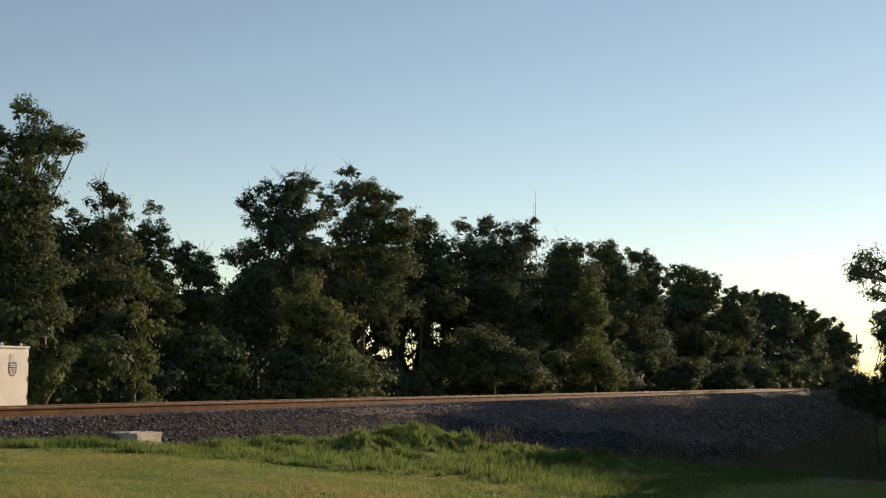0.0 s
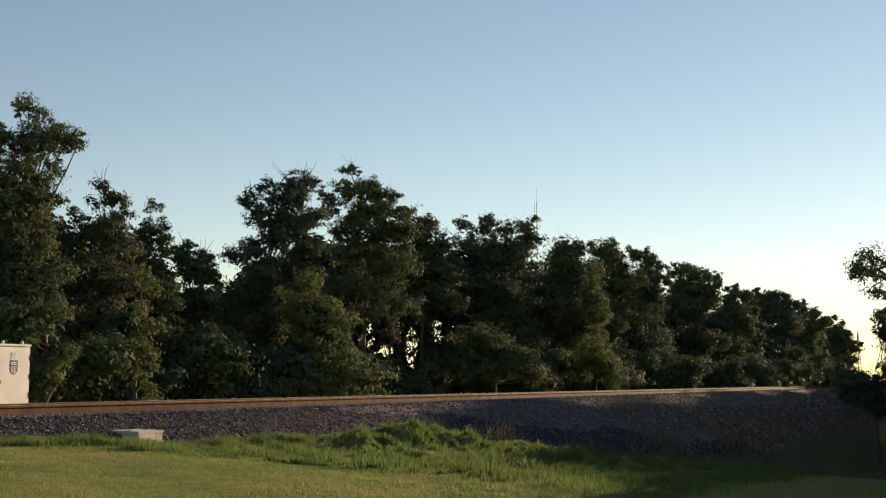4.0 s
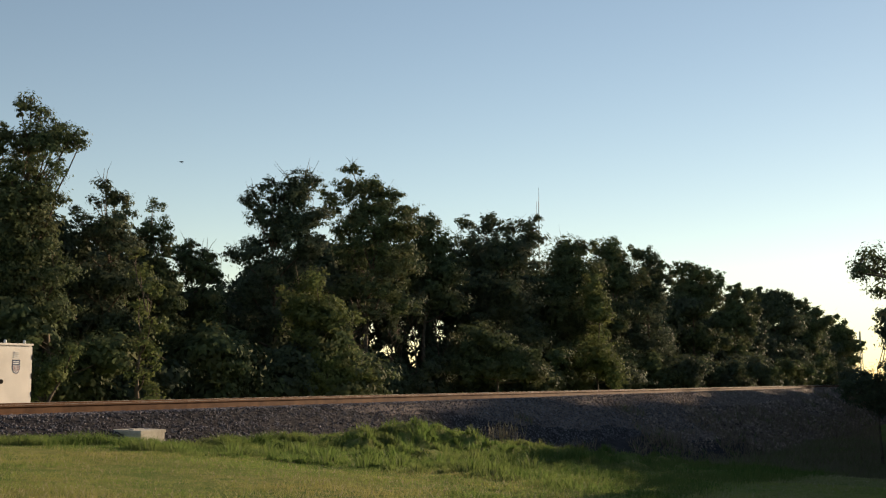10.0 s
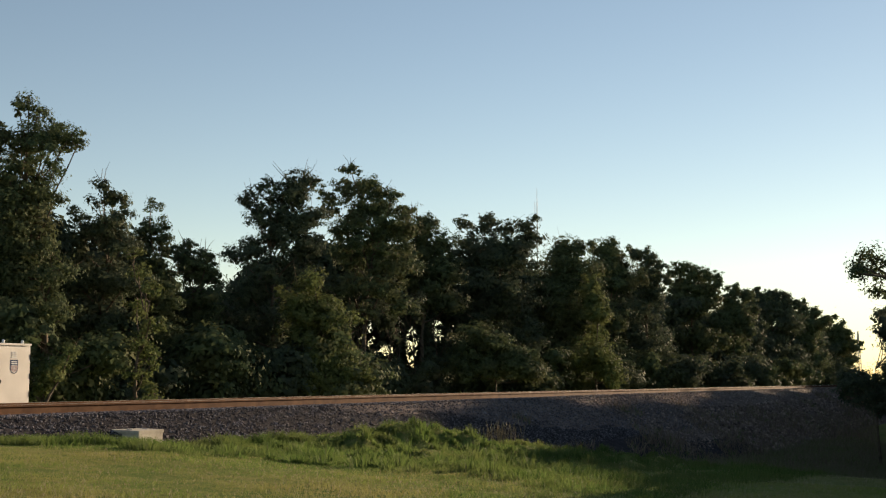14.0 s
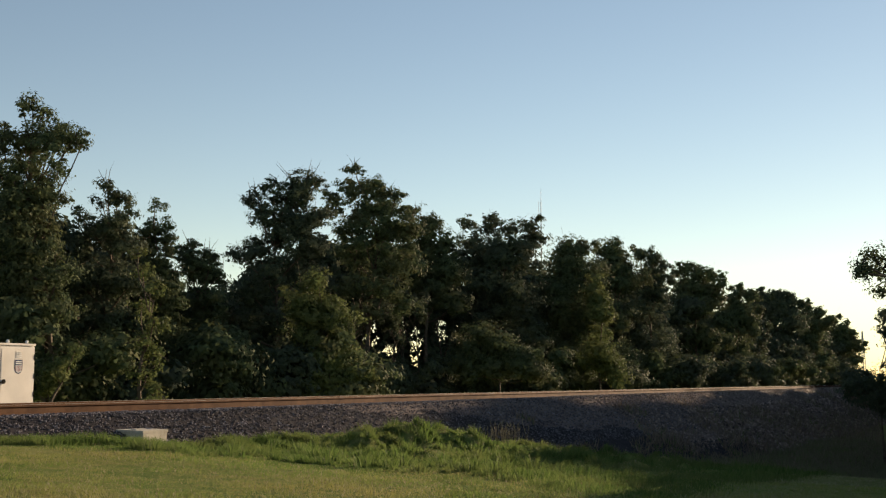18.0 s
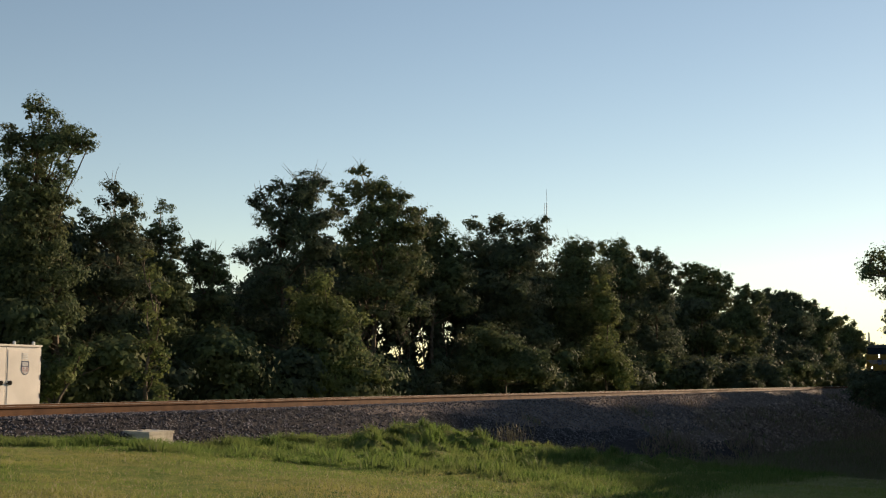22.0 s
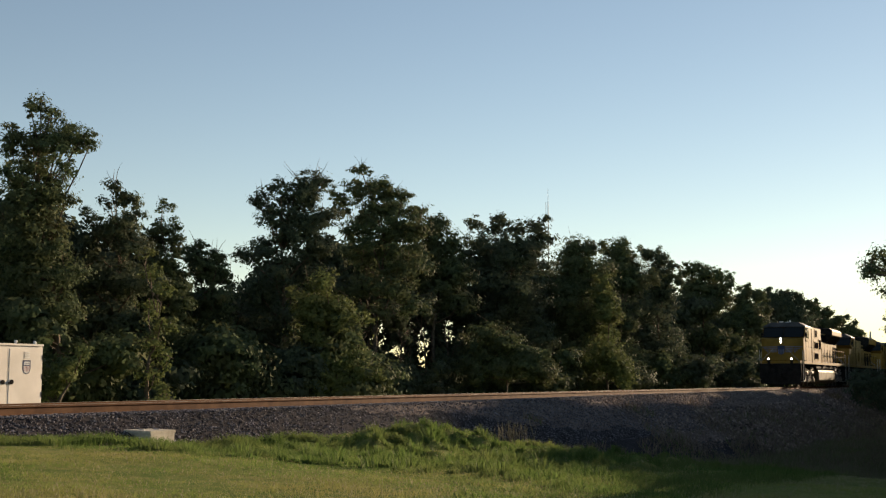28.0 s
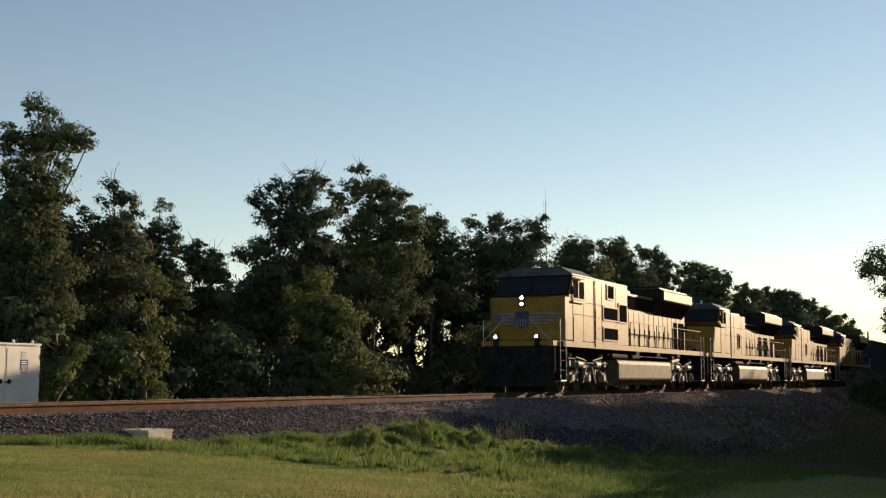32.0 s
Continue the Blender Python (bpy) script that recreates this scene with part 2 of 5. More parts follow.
# ---- ground ----
def height(x, y):
    """The ground's height: lawn, ditch, embankment and the flat land beyond."""
    x, y = np.asarray(x, float), np.asarray(y, float)
    toe = np.interp(y, (8, 14, 16.5, 19, 23, 25, 27.5, 30, 33, 38, 50, 70), (-0.42, -0.50, -0.66, -0.85, -1.12, -1.14, -1.25, -1.5, -2.0, -2.4, -2.8, -3.0))
    far = np.interp(y, (0, 18, 25, 30, 36, 50, 70), (-1.1, -1.15, -1.5, -2.1, -2.6, -2.9, -3.0))
    k = np.clip((x + 15) / 15, 0, 1)
    near = toe * (1 - k) + far * k
    near = near + 0.5 * np.exp(-((x + 12.9) / 1.3) ** 2 - ((y - 24.2) / 2.8) ** 2) + 0.2 * np.exp(-((x + 10.5) / 1.5) ** 2 - ((y - 26.5) / 2.0) ** 2)
    near = near + waves(x, y) * (0.02 + 0.09 * smooth_step(16, 24, y)) * smooth_step(-6, -10, x)
    near = near + waves(x * 0.9, y * 1.5, 4) * 0.13 * smooth_step(16.5, 20.5, y) * smooth_step(-3, -6, x)
    near = near + (waves(x * 2.5, y * 1.7, 7) * 0.17 + waves(x * 4.7, y * 3.1, 1) * 0.10) * smooth_step(17.5, 21, y) * smooth_step(-4, -7, x)
    d = np.abs(x - TRACK)
    bank = -0.185 - np.maximum(0, d - 1.85) * 0.5
    bed = np.where(x > TRACK, np.maximum(near, bank), np.maximum(bank, -1.25 + 0.08 * waves(x * 0.4, y * 0.4, 3)))
    fade = smooth_step(110, 260, np.hypot(x, y))
    flat = np.where(d < 6, bed, np.where(x > TRACK, np.maximum(bed, -2.8), bed))
    return flat * (1 - fade) + np.where(d < 8, np.maximum(bank, -1.3), -1.3) * fade


def sheet():
    xs = np.unique(np.concatenate([np.linspace(-2500, -140, 10), np.linspace(-140, -32, 28), np.linspace(-32, -20, 20), np.linspace(-20, -6, 74), np.linspace(-6, 14, 40), np.linspace(14, 120, 22), np.linspace(120, 2500, 10)]))
    ys = np.unique(np.concatenate([np.linspace(-2500, -60, 10), np.linspace(-60, 4, 20), np.linspace(4, 60, 170), np.linspace(60, 160, 90), np.linspace(160, 500, 50), np.linspace(500, 4000, 12)]))
    X, Y = np.meshgrid(xs, ys, indexing="ij")
    v = np.stack([X, Y, height(X, Y)], -1).reshape(-1, 3)
    i = np.arange(X.size).reshape(X.shape)
    f = np.stack([i[:-1, :-1], i[1:, :-1], i[1:, 1:], i[:-1, 1:]], -1).reshape(-1, 4)
    c = v[f].mean(1)
    d = c[:, 0] - TRACK
    near = (-0.185 - np.maximum(0, np.abs(d) - 1.85) * 0.5) >= c[:, 2] - 0.06
    far = c[:, 1] + 5 * waves(c[:, 0] * 0.8, c[:, 1] * 0.3, 6) - 6 * (d - 3.5) > 37
    me = arrays("ground", v, f, np.where((np.abs(d) < 9) & near, np.where(far, 2, 1), 0))
    me.polygons.foreach_set("use_smooth", [True] * len(me.polygons))
    return tagged(place("ground", me, [M_GROUND, M_BALLAST, M_BANK]), "mown green lawn sloping to a grey ballast bank", "ground", kind="structure")


sheet()


# ---- railway ----
def railway():
    track = thing("railway_track", pose(TRACK, 0, 0), "single railway track with rusty rails on wooden ties", "railway track", kind="structure")
    half = [(0.075, -0.19), (0.075, -0.178), (0.012, -0.155), (0.01, -0.05), (0.037, -0.035), (0.037, -0.004), (0.03, 0.0)]
    outline = half + [(-a, b) for a, b in half[::-1]]
    for side in (-0.75, 0.75):
        bm = bmesh.new()
        ys = [-120, 0, 60, 120, 300, 900]
        for a, b in zip(ys, ys[1:]):
            prism(bm, [(side + p, q) for p, q in outline], a, b, "y")
        rail = part("rail", bm, M_RAIL, track)
        bm = bmesh.new()
        box(bm, side - 0.03, side + 0.03, -120, 900, 0.0005, 0.003)
        part("running_surface", bm, M_RAILTOP, rail, "shiny worn top of the rail")
    bm = bmesh.new()
    box(bm, -1.3, 1.3, -0.115, 0.115, -0.37, -0.193)
    me = bpy.data.meshes.new("tie")
    bm.to_mesh(me)
    bm.free()
    me.materials.append(M_TIE)
    rng = random.Random(3)
    for i in range(220):
        ob = new("tie", me)
        ob.parent = track
        ob.matrix_basis = pose(rng.uniform(-0.04, 0.04), 4 + i * 0.52 + rng.uniform(-0.03, 0.03), rng.uniform(-0.012, 0.0), 0, 0, rng.uniform(-1.5, 1.5))
    return track


railway()


def stones(name, count, seed, x0, x1, y0, y1, size, mat, label):
    """Loose broken stones over a stretch of the ballast."""
    rng = np.random.default_rng(seed)
    y = y0 + (y1 - y0) * rng.random(count) ** 1.4
    x = rng.uniform(x0, x1, count)
    z = height(x, y)
    bank = -0.185 - np.maximum(0, np.abs(x - TRACK) - 1.85) * 0.5
    keep = (bank > z - 0.05) & ~((np.abs(np.abs(x - TRACK) - 0.75) < 0.09))
    x, y, z = x[keep], y[keep], z[keep]
    n = len(x)
    s = size * rng.uniform(0.55, 1.35, n)
    octa = np.array([(1, 0, 0), (-1, 0, 0), (0, 1, 0), (0, -1, 0), (0, 0, 1), (0, 0, -1)], float)
    tri = np.array([(0, 2, 4), (2, 1, 4), (1, 3, 4), (3, 0, 4), (2, 0, 5), (1, 2, 5), (3, 1, 5), (0, 3, 5)])
    q = rng.normal(size=(n, 3, 3))
    q, _ = np.linalg.qr(q)
    v = octa[None] * rng.uniform(0.6, 1.25, (n, 6, 1)) * np.array([1, 0.8, 0.65])
    v = np.einsum("nij,nkj->nki", q, v) * s[:, None, None] * 0.5
    v += np.stack([x, y, z + s * 0.15], -1)[:, None]
    f = tri[None] + (np.arange(n) * 6)[:, None, None]
    me = arrays(name, v.reshape(-1, 3), f.reshape(-1, 3))
    return tagged(place(name, me, mat), label, "ballast", kind="stuff")


stones("ballast_stones", 62000, 5, TRACK + 0.8, TRACK + 4.6, 8, 62, 0.050, M_STONE, "loose grey crushed stone on the track bank")
stones("coarse_ballast", 18000, 6, TRACK + 0.8, TRACK + 6.0, 45, 150, 0.09, M_EARTHY, "brown earth-stained stone on the far track bank")

stones("bank_rubble", 2600, 8, TRACK + 3.2, TRACK + 7.2, 54, 100, 0.22, M_EARTHY, "brown rubble on the eroded shoulder of the bank")


# ---- grass ----
def lawn_edge(x):
    """How far the mown lawn reaches towards the bank."""
    return np.interp(x, (-16, -13.9, -12.6, -11.2, -9.8, -7.6, -6.3, -5.2, -4.3), (13.2, 13.5, 14.0, 14.5, 14.8, 14.0, 13.0, 12.2, 11.6))


def blades(name, count, seed, region, tall, width, mat, label, clump=0.0, power=1.0, rising=False, simple=False):
    """Upright bent blades over a region of the lawn; region(x, y) is a mask."""
    rng = np.random.default_rng(seed)
    x0, x1, y0, y1, keep = region
    x = rng.uniform(x0, x1, count)
    y = y0 + (y1 - y0) * rng.random(count) ** power
    if clump:
        k = count // 14
        cx, cy = rng.uniform(x0, x1, k), y0 + (y1 - y0) * rng.random(k) ** power
        j = rng.integers(0, k, count)
        a = rng.random(count) < 0.75
        x = np.where(a, cx[j] + rng.normal(0, clump, count), x)
        y = np.where(a, cy[j] + rng.normal(0, clump, count), y)
    ok = keep(x, y)
    x, y = x[ok], y[ok]
    n = len(x)
    z = height(x, y) - 0.01
    patch = 0.75 + 0.35 * waves(x * 0.8, y * 0.8, 5) + 0.25 * waves(x * 3, y * 3, 2)
    if rising:
        patch = patch * (0.35 + 0.65 * smooth_step(0, 3.0, y - lawn_edge(x))) * np.maximum(0.3, 1 + 0.75 * waves(x * 2.3, y * 1.5, 8) + 0.5 * waves(x * 5.1, y * 3.6, 3))
    h = np.maximum(0.25, patch) * rng.uniform(tall[0], tall[1], n)
    turn = rng.uniform(0, 2 * np.pi, n)
    lean = rng.uniform(0.1, 0.75, n) * h
    la = rng.uniform(0, 2 * np.pi, n)
    if clump:
        la = np.where(a[ok], np.arctan2(y - cy[j][ok], x - cx[j][ok]) + rng.normal(0, 0.5, n), la)
        lean = lean * 1.3
    w = width * rng.uniform(0.6, 1.3, n)
    base = np.stack([x, y, z], -1)
    side = np.stack([np.cos(turn), np.sin(turn), np.zeros(n)], -1) * w[:, None]
    bend = np.stack([np.cos(la) * lean, np.sin(la) * lean, np.zeros(n)], -1)
    up = np.stack([np.zeros(n), np.zeros(n), h], -1)
    if simple:
        v = np.stack([base - side, base + side, base + bend + up], 1)
        me = arrays(name, v.reshape(-1, 3), np.arange(3 * n).reshape(n, 3))
        return tagged(place(name, me, mat), label, "grass", kind="stuff")
    v = np.stack([base - side, base + side, base + side * 0.7 + bend * 0.35 + up * 0.6, base - side * 0.7 + bend * 0.35 + up * 0.6, base + bend + up], 1)
    i = (np.arange(n) * 5)[:, None]
    f = np.concatenate([np.stack([i + 0, i + 1, i + 2], -1), np.stack([i + 0, i + 2, i + 3], -1), np.stack([i + 3, i + 2, i + 4], -1)], 1).reshape(-1, 3)
    me = arrays(name, v.reshape(-1, 3), f)
    return tagged(place(name, me, mat), label, "grass", kind="stuff")


def grassy(x, y):
    bank = -0.185 - np.maximum(0, np.abs(x - TRACK) - 1.85) * 0.5
    return (height(x, y) > bank + 0.03) & (np.arctan2(-x, y) < radians(50)) & (np.arctan2(-x, y) > radians(2))


def uncut(x, y):
    return grassy(x, y) & (y > lawn_edge(x) + 0.7 * waves(x, y, 1))


def fringe(x, y):
    bank = -0.185 - np.maximum(0, np.abs(x - TRACK) - 1.85) * 0.5
    return grassy(x, y) & (height(x, y) - bank < 0.42 + 0.18 * waves(x * 1.5, y * 1.5, 9))


def bank_side(x, y):
    d = x - TRACK
    return (d > 2.5) & (waves(x * 0.7, y * 0.35, 7) + (d - 4.0) * 0.35 > 0.1) & (x < -0.112 * y)


blades("tall_grass", 230000, 11, (-16.2, -4.0, 9, 36, uncut), (0.05, 0.15), 0.0055, M_BLADE, "long uncut green grass along the track bank", 0.2, 1.15, True)
blades("fringe_grass", 60000, 17, (-15.9, -12.6, 9, 22, fringe), (0.10, 0.27), 0.006, M_BLADE, "long green grass fringing the ballast foot", 0.12, 1.0)
blades("mown_grass", 260000, 12, (-14.0, -1.0, 8, 20, grassy), (0.015, 0.055), 0.005, M_MOWN, "short mown green lawn grass", 0, 1.2, False, True)
blades("dry_grass", 65000, 13, (-15.0, -2.0, 8, 30, grassy), (0.015, 0.08), 0.004, M_STRAW, "dry straw-coloured blades in the lawn", 0.3, 1.2, False, True)
blades("ditch_grass", 60000, 14, (-14.5, -1.0, 30, 66, grassy), (0.2, 0.5), 0.014, M_DITCH_LIGHT, "rank green grass in the shaded ditch", 0.3, 1.2, False, True)
blades("bank_weeds", 60000, 15, (-15.2, -5.0, 34, 130, bank_side), (0.15, 0.5), 0.016, M_WEED, "dead brown weeds on the embankment", 0.35, 1.2, False, True)
blades("green_weeds", 9000, 16, (-15.0, -5.0, 34, 130, bank_side), (0.15, 0.45), 0.018, M_BLADE, "green weeds on the embankment", 0.35, 1.2, False, True)


def tussocks():
    """Coarse clumps of long grass that stand up along the mound and the fringe of the lawn."""
    rng = np.random.default_rng(21)
    n = 780
    cy = rng.uniform(15.5, 32, n)
    cx = np.interp(cy, (15.5, 20, 26, 31), (-13.6, -12.6, -11.6, -10.6)) + rng.normal(0, 1.2, n) + rng.uniform(0, 6, n) * (np.arange(n) % 2)
    ok = uncut(cx, cy) & ~((cx < -13.2) & (cy < 20.5))
    cx, cy = cx[ok], cy[ok]
    k = 90
    j = np.repeat(np.arange(len(cx)), k)
    m = len(j)
    size = (0.12 + 0.22 * rng.random(len(cx)) ** 2)[j]
    ang = rng.uniform(0, 2 * np.pi, m)
    out = rng.random(m) ** 0.7
    x, y = cx[j] + np.cos(ang) * out * size * 0.7, cy[j] + np.sin(ang) * out * size * 0.7
    base = np.stack([x, y, height(x, y) - 0.02], -1)
    h = size * rng.uniform(0.6, 1.1, m) * (1 - 0.5 * out)
    lean = np.stack([np.cos(ang), np.sin(ang), np.zeros(m)], -1) * (h * (0.15 + 0.5 * out))[:, None]
    up = np.stack([np.zeros(m), np.zeros(m), h], -1)
    t = rng.uniform(0, 2 * np.pi, m)
    side = np.stack([np.cos(t), np.sin(t), np.zeros(m)], -1) * (0.006 * rng.uniform(0.7, 1.3, m))[:, None]
    v = np.stack([base - side, base + side, base + side * 0.8 + lean * 0.35 + up * 0.65, base - side * 0.8 + lean * 0.35 + up * 0.65, base + lean + up], 1)
    i = (np.arange(m) * 5)[:, None]
    f = np.concatenate([np.stack([i + 0, i + 1, i + 2], -1), np.stack([i + 0, i + 2, i + 3], -1), np.stack([i + 3, i + 2, i + 4], -1)], 1).reshape(-1, 3)
    return tagged(place("grass_tussocks", arrays("grass_tussocks", v.reshape(-1, 3), f), M_BLADE), "coarse clumps of long green grass", "grass", kind="stuff")


tussocks()


def seed_stalks():
    """A stand of dry grass stalks with seed heads on the mound."""
    rng = random.Random(9)
    bm = bmesh.new()
    for i in range(70):
        x, y = -11.9 + rng.gauss(0, 0.28), 27.6 + rng.gauss(0, 0.5)
        z = float(height(x, y))
        p = Vector((x, y, z))
        q = p + Vector((rng.gauss(0, 0.06), rng.gauss(0, 0.06), rng.uniform(0.3, 0.55)))
        rod(bm, p, q, 0.004, 0.003, 4)
        rod(bm, q, q + Vector((rng.gauss(0, 0.02), rng.gauss(0, 0.02), 0.09)), 0.009, 0.003, 4)
    return tagged(part("grass_stalks", bm, M_STRAW), "dry tan grass stalks with seed heads", "grass", kind="stuff")


seed_stalks()


# ---- trees ----
def tube(points, radii, n=6):
    """Vertices and quads of a tapered tube along a line."""
    p = np.asarray(points, float)
    r = np.asarray(radii, float)
    d = np.gradient(p, axis=0)
    d /= np.linalg.norm(d, axis=1)[:, None] + 1e-9
    ref = np.where(np.abs(d[:, 2:3]) < 0.9, np.array([[0, 0, 1.0]]), np.array([[1.0, 0, 0]]))
    a = np.cross(d, ref)
    a /= np.linalg.norm(a, axis=1)[:, None]
    b = np.cross(d, a)
    t = np.linspace(0, 2 * np.pi, n, endpoint=False)
    v = p[:, None] + r[:, None, None] * (np.cos(t)[None, :, None] * a[:, None] + np.sin(t)[None, :, None] * b[:, None])
    i = np.arange(len(p) * n).reshape(len(p), n)
    f = np.stack([i[:-1], np.roll(i[:-1], -1, 1), np.roll(i[1:], -1, 1), i[1:]], -1).reshape(-1, 4)
    return v.reshape(-1, 3), f


def joined(name, pieces):
    vs, fs, k = [], [], 0
    for v, f in pieces:
        vs.append(v)
        fs.append(f + k)
        k += len(v)
    return arrays(name, np.concatenate(vs), np.concatenate(fs))


# lanes through the belt, placed to fit the camera's view, where the sky shows between the trunks: place along the belt,
# height, half width, half height
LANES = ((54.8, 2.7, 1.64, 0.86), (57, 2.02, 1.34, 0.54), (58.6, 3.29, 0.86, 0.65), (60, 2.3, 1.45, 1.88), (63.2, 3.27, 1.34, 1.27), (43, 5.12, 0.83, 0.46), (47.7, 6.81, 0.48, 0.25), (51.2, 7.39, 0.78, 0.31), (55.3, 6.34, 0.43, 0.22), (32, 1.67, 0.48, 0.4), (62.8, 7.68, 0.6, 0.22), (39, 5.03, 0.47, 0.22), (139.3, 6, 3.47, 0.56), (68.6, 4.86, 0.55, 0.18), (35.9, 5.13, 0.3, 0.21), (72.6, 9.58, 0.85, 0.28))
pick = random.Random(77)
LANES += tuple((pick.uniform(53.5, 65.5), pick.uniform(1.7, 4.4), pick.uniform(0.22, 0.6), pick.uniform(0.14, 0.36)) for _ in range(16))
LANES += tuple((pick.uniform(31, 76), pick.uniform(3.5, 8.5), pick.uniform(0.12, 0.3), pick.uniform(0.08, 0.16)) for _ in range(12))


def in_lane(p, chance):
    """Which points of the belt lie in one of the open lanes, which follow the camera's lines of sight; a few leaves
    stay.
    """
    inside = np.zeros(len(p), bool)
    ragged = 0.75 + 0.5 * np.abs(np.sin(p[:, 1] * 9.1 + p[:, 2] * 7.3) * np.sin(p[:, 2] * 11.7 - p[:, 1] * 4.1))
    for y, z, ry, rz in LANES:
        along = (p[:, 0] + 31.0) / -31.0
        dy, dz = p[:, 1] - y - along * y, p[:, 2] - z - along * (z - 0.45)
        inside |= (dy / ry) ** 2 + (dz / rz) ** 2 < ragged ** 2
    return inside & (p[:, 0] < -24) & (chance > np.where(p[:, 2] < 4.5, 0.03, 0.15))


def leaves(name, lobes, rng, leaf, cover, m=None):
    """A crown of leaves: each lobe is a cluster of sprays, each spray a cluster of small leaves turned outwards, uneven and with gaps, round a few broad inner boughs."""
    spots, sizes, outward = [], [], []
    leaf = leaf if leaf < 0.5 else leaf * 0.8
    axis = np.mean([l[:3] for l in lobes], axis=0)
    for x, y, z, r in lobes:
        c0 = np.array([x, y, z])
        k = max(8, int(24 * r ** 1.5 * (0.19 / leaf) ** 0.5))
        u = rng.normal(size=(k, 3))
        u /= np.linalg.norm(u, axis=1)[:, None]
        rad = r * (0.3 + 0.72 * rng.random(k) ** 0.6)
        c = c0 + u * rad[:, None] * np.array([rng.uniform(0.8, 1.3), rng.uniform(0.8, 1.35), rng.uniform(0.65, 0.95)])
        q = max(4, int(cover * 12.6 * r * r / (0.45 * leaf * leaf) / k))
        j = np.repeat(np.arange(k), q)
        spread = (0.05 + 0.10 * r) * rng.uniform(0.5, 1.5, k)[j]
        off = rng.normal(size=(len(j), 3))
        spots.append(c[j] + off * spread[:, None] * np.array([1, 1, 0.6]))
        sizes.append(leaf * rng.uniform(0.6, 1.3, len(j)))
        away = (c0 - axis) * np.array([1, 1, 0.3])
        outward.append(u[j] + 0.45 * off + 0.3 * away / (np.linalg.norm(away) + 0.5))
        n = int(60 * r * r) + 8
        u = rng.normal(size=(n, 3))
        u /= np.linalg.norm(u, axis=1)[:, None]
        spots.append(c0 + u * (0.62 * r * rng.random(n) ** 0.4)[:, None])
        sizes.append(min(leaf, 0.26) * rng.uniform(1.6, 2.8, n) * min(1.0, r + 0.2))
        outward.append(u)
    p, s, w = np.concatenate(spots), np.concatenate(sizes)[:, None], np.concatenate(outward)
    # drop the leaves inside the lanes that are fitted to the camera's view
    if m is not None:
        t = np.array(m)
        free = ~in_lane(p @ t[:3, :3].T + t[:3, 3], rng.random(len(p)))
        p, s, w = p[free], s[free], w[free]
    n = len(p)
    w = w + rng.normal(size=(n, 3)) * 0.3 + np.array([0, 0, 0.35])
    w /= np.linalg.norm(w, axis=1)[:, None]
    a = np.cross(w, rng.normal(size=(n, 3)))
    a /= np.linalg.norm(a, axis=1)[:, None]
    b = np.cross(w, a)
    v = np.stack([p - a * s * 0.55, p + a * s * 0.4 + b * s * 0.38, p + a * s * 0.4 - b * s * 0.30], 1)
    return arrays(name, v.reshape(-1, 3), np.arange(3 * n).reshape(n, 3))


def limbs(name, x, y, ground, lobes, rng, girth, twigs, bare, count):
    top = max(l[2] for l in lobes)
    lean = np.array([rng.normal(0, 0.25), rng.normal(0, 0.3), 0])
    cen = np.mean([l[:2] for l in lobes], axis=0)
    h = (top - ground) * 0.72
    ts = np.linspace(0, 1, 7)
    spine = np.stack([x + (cen[0] - x) * ts + lean[0] * np.sin(ts * 3), y + (cen[1] - y) * ts + lean[1] * np.sin(ts * 4), ground - 0.15 + (h + 0.15) * ts], -1)
    pieces = [tube(spine, girth * (1.25 - 1.05 * ts ** 0.8))]
    for l in lobes[:count]:
        q = np.array(l[:3])
        want = np.clip((q[2] - ground) * rng.uniform(0.7, 0.9) / h, 0.05, 0.98)
        st = np.array([np.interp(want, ts, spine[:, a]) for a in range(3)])
        mid = (st + q) / 2 + rng.normal(0, 0.18, 3) + np.array([0, 0, -0.15])
        g = girth * (1.1 - want) * 0.5 + 0.02
        t3 = np.linspace(0, 1, 5)[:, None]
        line = (1 - t3) ** 2 * st + 2 * t3 * (1 - t3) * mid + t3 ** 2 * q
        pieces.append(tube(line, np.linspace(g, 0.018, 5), 5))
        for _ in range(twigs):
            e = q + rng.normal(0, 1, 3) * l[3] * 0.75
            pieces.append(tube(np.stack([q, (q + e) / 2 + rng.normal(0, 0.06, 3), e]), (0.018, 0.012, 0.005), 3))
        for _ in range(bare):
            e = q + np.array([rng.normal(0, 0.5), rng.normal(0, 0.5), rng.uniform(0.9, 1.5)]) * l[3]
            pieces.append(tube(np.stack([q, (q + e) / 2 + rng.normal(0, 0.08, 3), e]), (0.022, 0.014, 0.006), 3))
    return joined(name, pieces)


